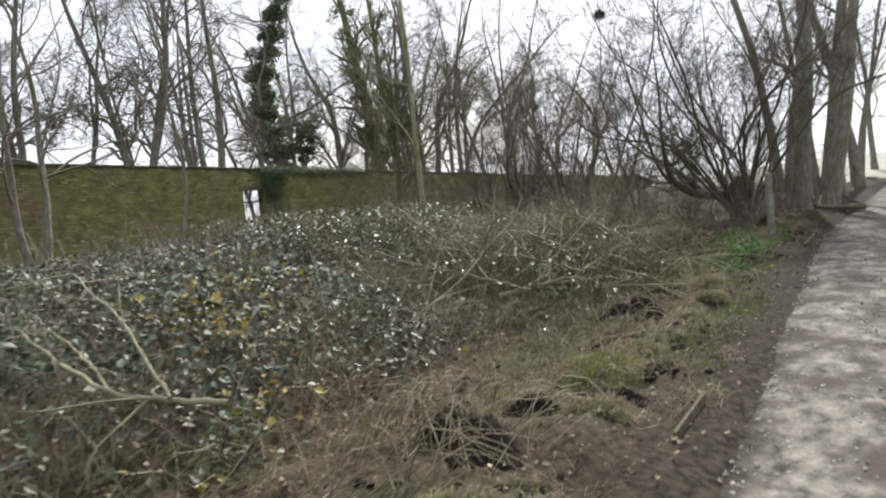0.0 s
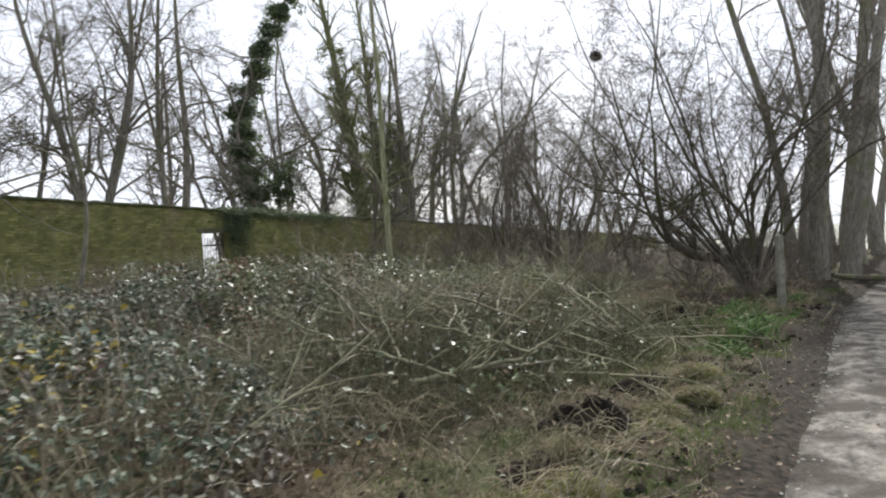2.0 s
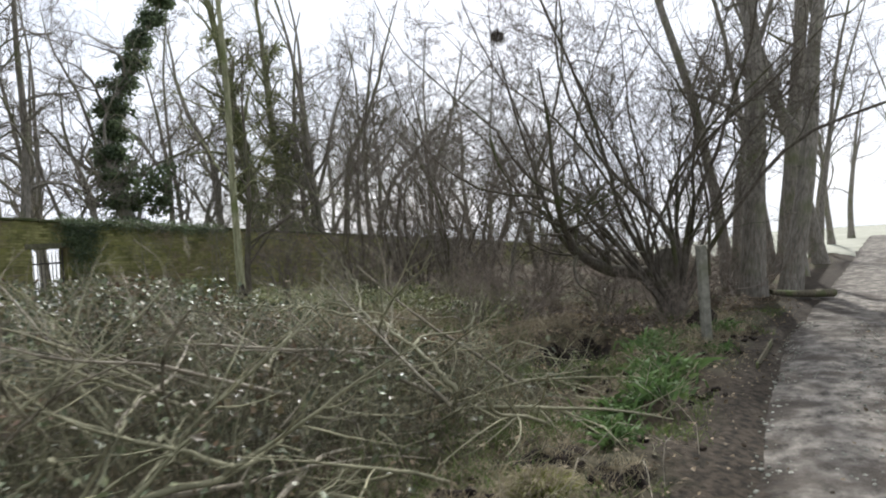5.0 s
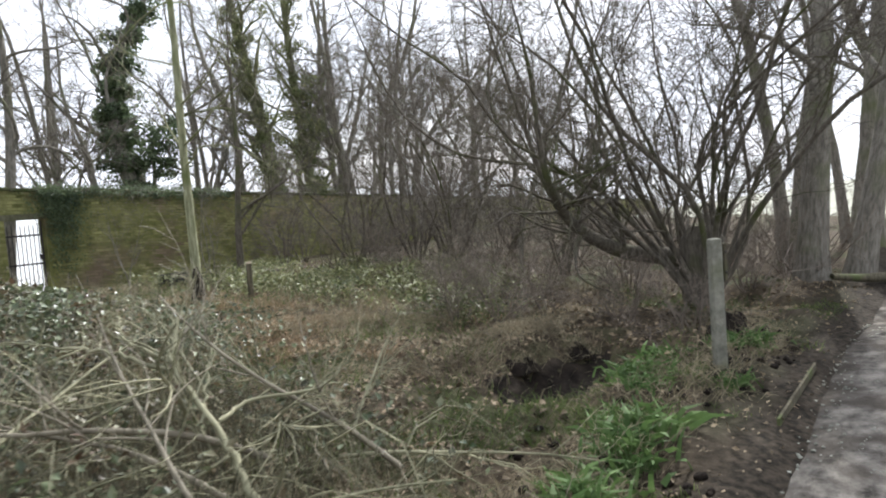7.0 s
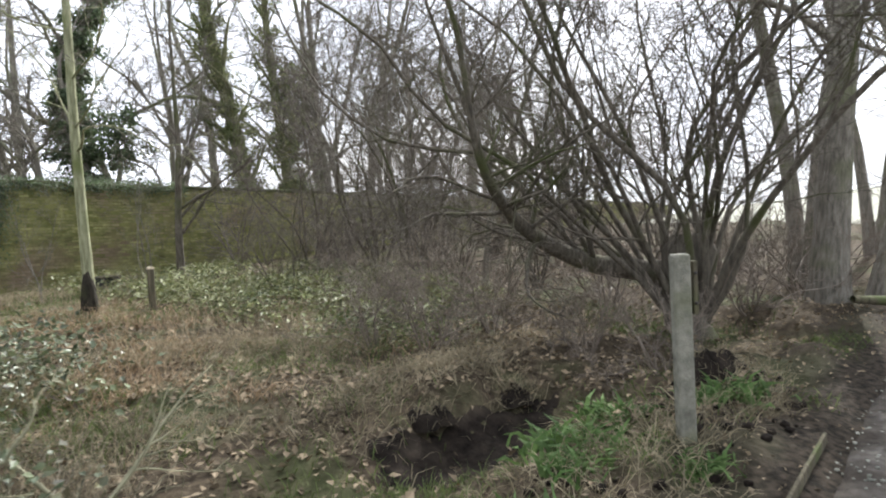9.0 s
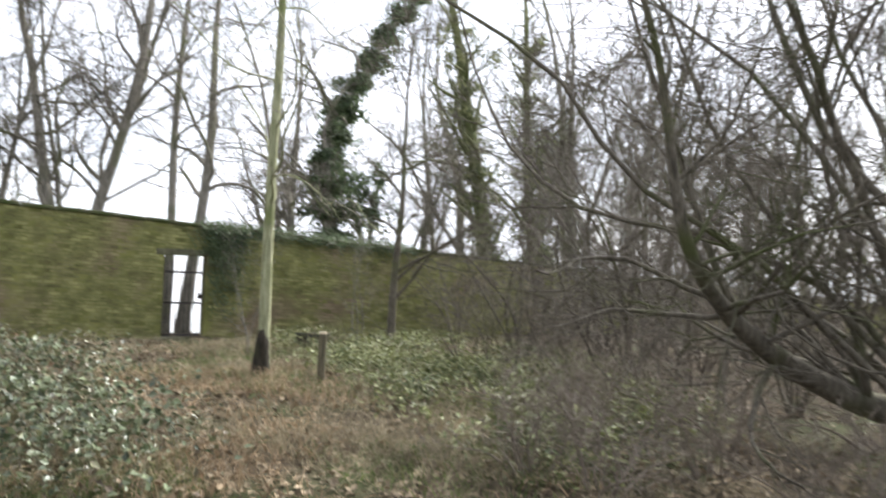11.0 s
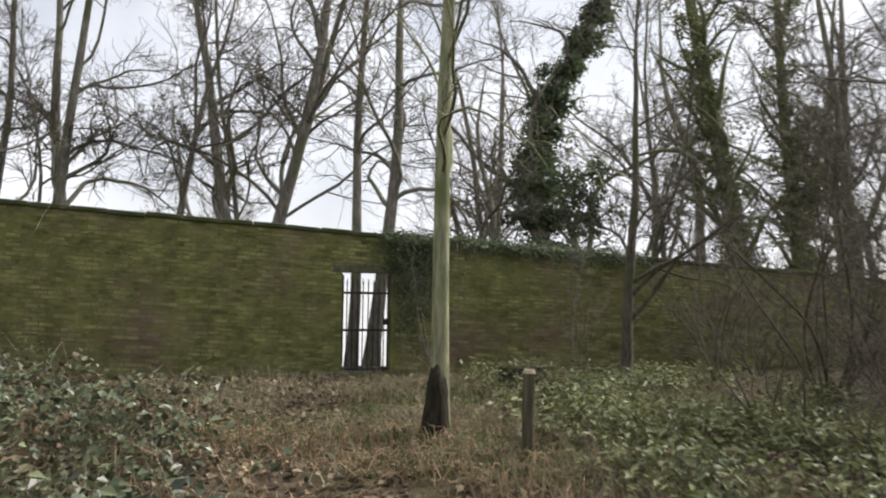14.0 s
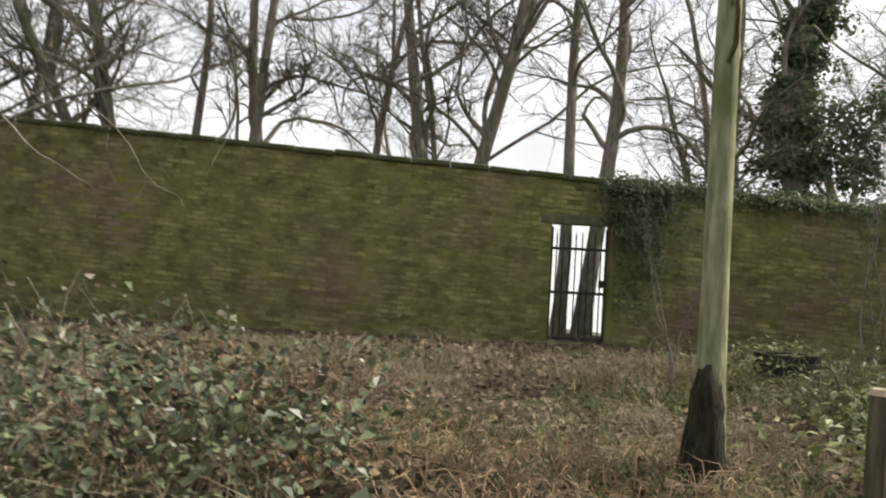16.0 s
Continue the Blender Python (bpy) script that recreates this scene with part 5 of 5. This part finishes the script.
# clods of turned soil on the verge
gc = np.random.default_rng(91)
cx, cy = gc.uniform(-16, 2, 3200), gc.uniform(-18.4, -14.3, 3200)
dd = cy - edge(cx)
keep = (gc.random(3200) < smooth(dd, 0.35, 0.7) * smooth(2.6 - dd, 0, 1.0) * smooth(ripple(cx, cy, 0.8, 51), -0.2, 0.5))
ico = bmesh.new()
bmesh.ops.create_icosphere(ico, subdivisions=2, radius=1.0)
iv = np.array([v.co for v in ico.verts])
ifc = np.array([[v.index for v in f.verts] for f in ico.faces])
ico.free()
cl = []
for qx, qy in zip(cx[keep], cy[keep]):
    s = gc.uniform(0.012, 0.042) * np.array([1.3, 1.0, 0.8])
    cl.append((iv * (1 + 0.28 * np.sin(iv @ gc.normal(0, 2.6, (3, 1)) + gc.uniform(0, 6)) * np.cos(iv @ gc.normal(0, 3.5, (3, 1)))) * s + np.array([qx, qy, float(lie(qx, qy)) + s[2] * 0.3]), ifc))
pb = []
pebble = bmesh.new()
bmesh.ops.create_icosphere(pebble, subdivisions=1, radius=1.0)
pv = np.array([v.co for v in pebble.verts])
pfc = np.array([[v.index for v in f.verts] for f in pebble.faces])
pebble.free()
for k in range(2600):
    qx = gc.uniform(-17, 3)
    qy = float(edge(qx)) + 0.25 - 1.9 * gc.random() ** 1.4
    s = gc.uniform(0.006, 0.022)
    pb.append((pv * gc.uniform(0.7, 1.2, (len(pv), 1)) * np.array([1.2, 1.0, 0.6]) * s + np.array([qx, qy, float(lie(qx, float(edge(qx)) - 1.2)) + 0.035]), pfc))
stuff("path_gravel", "loose grey stones on the footpath", "gravel", pb, GRAVEL)
stuff("soil_clods", "dark lumps of turned soil and moss on the verge", "soil", cl, MUD_AND_SHADE, True)
# black soil patch that also paints the shade lying in the hollow
hx, hq = np.linspace(0, 2 * np.pi, 40, endpoint=False), np.linspace(0.02, 1, 12)
HA, HQ = np.meshgrid(hx, hq, indexing="ij")
HR = HQ * (1 + 0.18 * np.sin(HA * 3 + 1) + 0.1 * np.sin(HA * 7))
HX, HY = -0.7 + 1.35 * HR * np.cos(HA), -14.75 + 0.6 * HR * np.sin(HA)
i4, j4 = np.meshgrid(np.arange(40), np.arange(11), indexing="ij")
hf2 = np.stack([i4 * 12 + j4, i4 * 12 + j4 + 1, ((i4 + 1) % 40) * 12 + j4 + 1, ((i4 + 1) % 40) * 12 + j4], -1).reshape(-1, 4)
tagged(new("mud_hollow", mesh("mud_hollow", [(np.stack([HX, HY, lie(HX, HY) + 0.02 - 0.06 * HQ ** 6 + 0.02 * ripple(HX, HY, 0.1, 2)], -1).reshape(-1, 3), hf2)], MUD_AND_SHADE)), "dark hollow beside the path, black soil with painted shade", "mud", "", "structure")
for n, (x, y, turn, ln) in enumerate(((-0.9, -17.25, 2.5, 2.0), (-12.2, -18.03, 3, 0.9))):
    t = thing("edging_board", "weathered timber edging board at the path's side", "edging board", (x, y, float(lie(x, y)) + 0.03), turn, "path edging")
    b = bmesh.new()
    box_bm(b, (ln, 0.025, 0.08), Matrix(), 0.006)
    part("board", bm_mesh("board", b, OLDWOOD), t)

# ---- bricks of the wall ----
BL, BH, GAP = 0.215, 0.066, 0.011


def brick_mesh(k):
    g = np.random.default_rng(400 + k)
    b = bmesh.new()
    bmesh.ops.create_cube(b, size=1.0, matrix=Matrix.Diagonal((BL, 0.05, BH, 1)))
    for v in b.verts:
        v.co += Vector(g.normal(0, 0.003, 3))
        if v.co.y < 0:
            v.co.x *= 0.975
            v.co.z *= 0.93
    return bm_mesh("brick", b, BRICK)


kinds = [brick_mesh(k) for k in range(6)]
gw = np.random.default_rng(81)
rest, base = [], np.array([[-1, -1, -1], [1, -1, -1], [1, -1, 1], [-1, -1, 1], [-1, 1, -1], [1, 1, -1], [1, 1, 1], [-1, 1, 1]]) * 0.5
faces6 = np.array([[0, 1, 2, 3], [1, 5, 6, 2], [4, 0, 3, 7], [3, 2, 6, 7], [4, 5, 1, 0]])
SLOPE = -0.052
single = 0
rows = []
for c in range(-8, 42):
    for k in range(-84, 66):
        xx = (k + (0.5 if c % 2 else 0)) * (BL + GAP)
        zz = 0.03 + c * (BH + GAP) + SLOPE * xx
        if zz > float(wall_top(xx)) - 0.03 or zz < -0.35:
            continue
        if GATE_X0 - BL / 2 < xx < GATE_X1 + BL / 2 and zz < GATE_TOP + 0.17:
            continue
        near = -2.3 < xx < 0 and 1.0 < zz < 2.7 or 1.0 < xx < 2.2 and 0.3 < zz < 1.6
        if near and single < 300:
            part("brick", kinds[(k * 5 + c * 3) % 6], wall, m=pose(xx, 0.02 + gw.normal(0, 0.003), zz, gw.normal(0, 0.8), 2.98 + gw.normal(0, 0.5), gw.normal(0, 0.8)))
            single += 1
        elif gw.random() > 0.012:
            rows.append((xx, 0.02 + gw.normal(0, 0.0045), zz + gw.normal(0, 0.002)))
rows = np.array(rows)
size = np.stack([BL * (1 + gw.normal(0, 0.012, len(rows))), 0.05 + 0 * rows[:, 0], BH * (1 + gw.normal(0, 0.03, len(rows)))], 1)
bv = base[None] * size[:, None]
bv[:, :4, 0] *= 0.975
bv[:, :4, 2] *= 0.93
bv[..., 2] += bv[..., 0] * SLOPE
bv = (bv + rows[:, None] + gw.normal(0, 0.0025, bv.shape)).reshape(-1, 3)
bf = (np.arange(len(rows))[:, None, None] * 8 + faces6).reshape(-1, 4)
tagged(part("brickwork", mesh("brickwork", [(bv, bf)], BRICKS, False), wall, "weathered mossy brick courses"), kind="stuff")
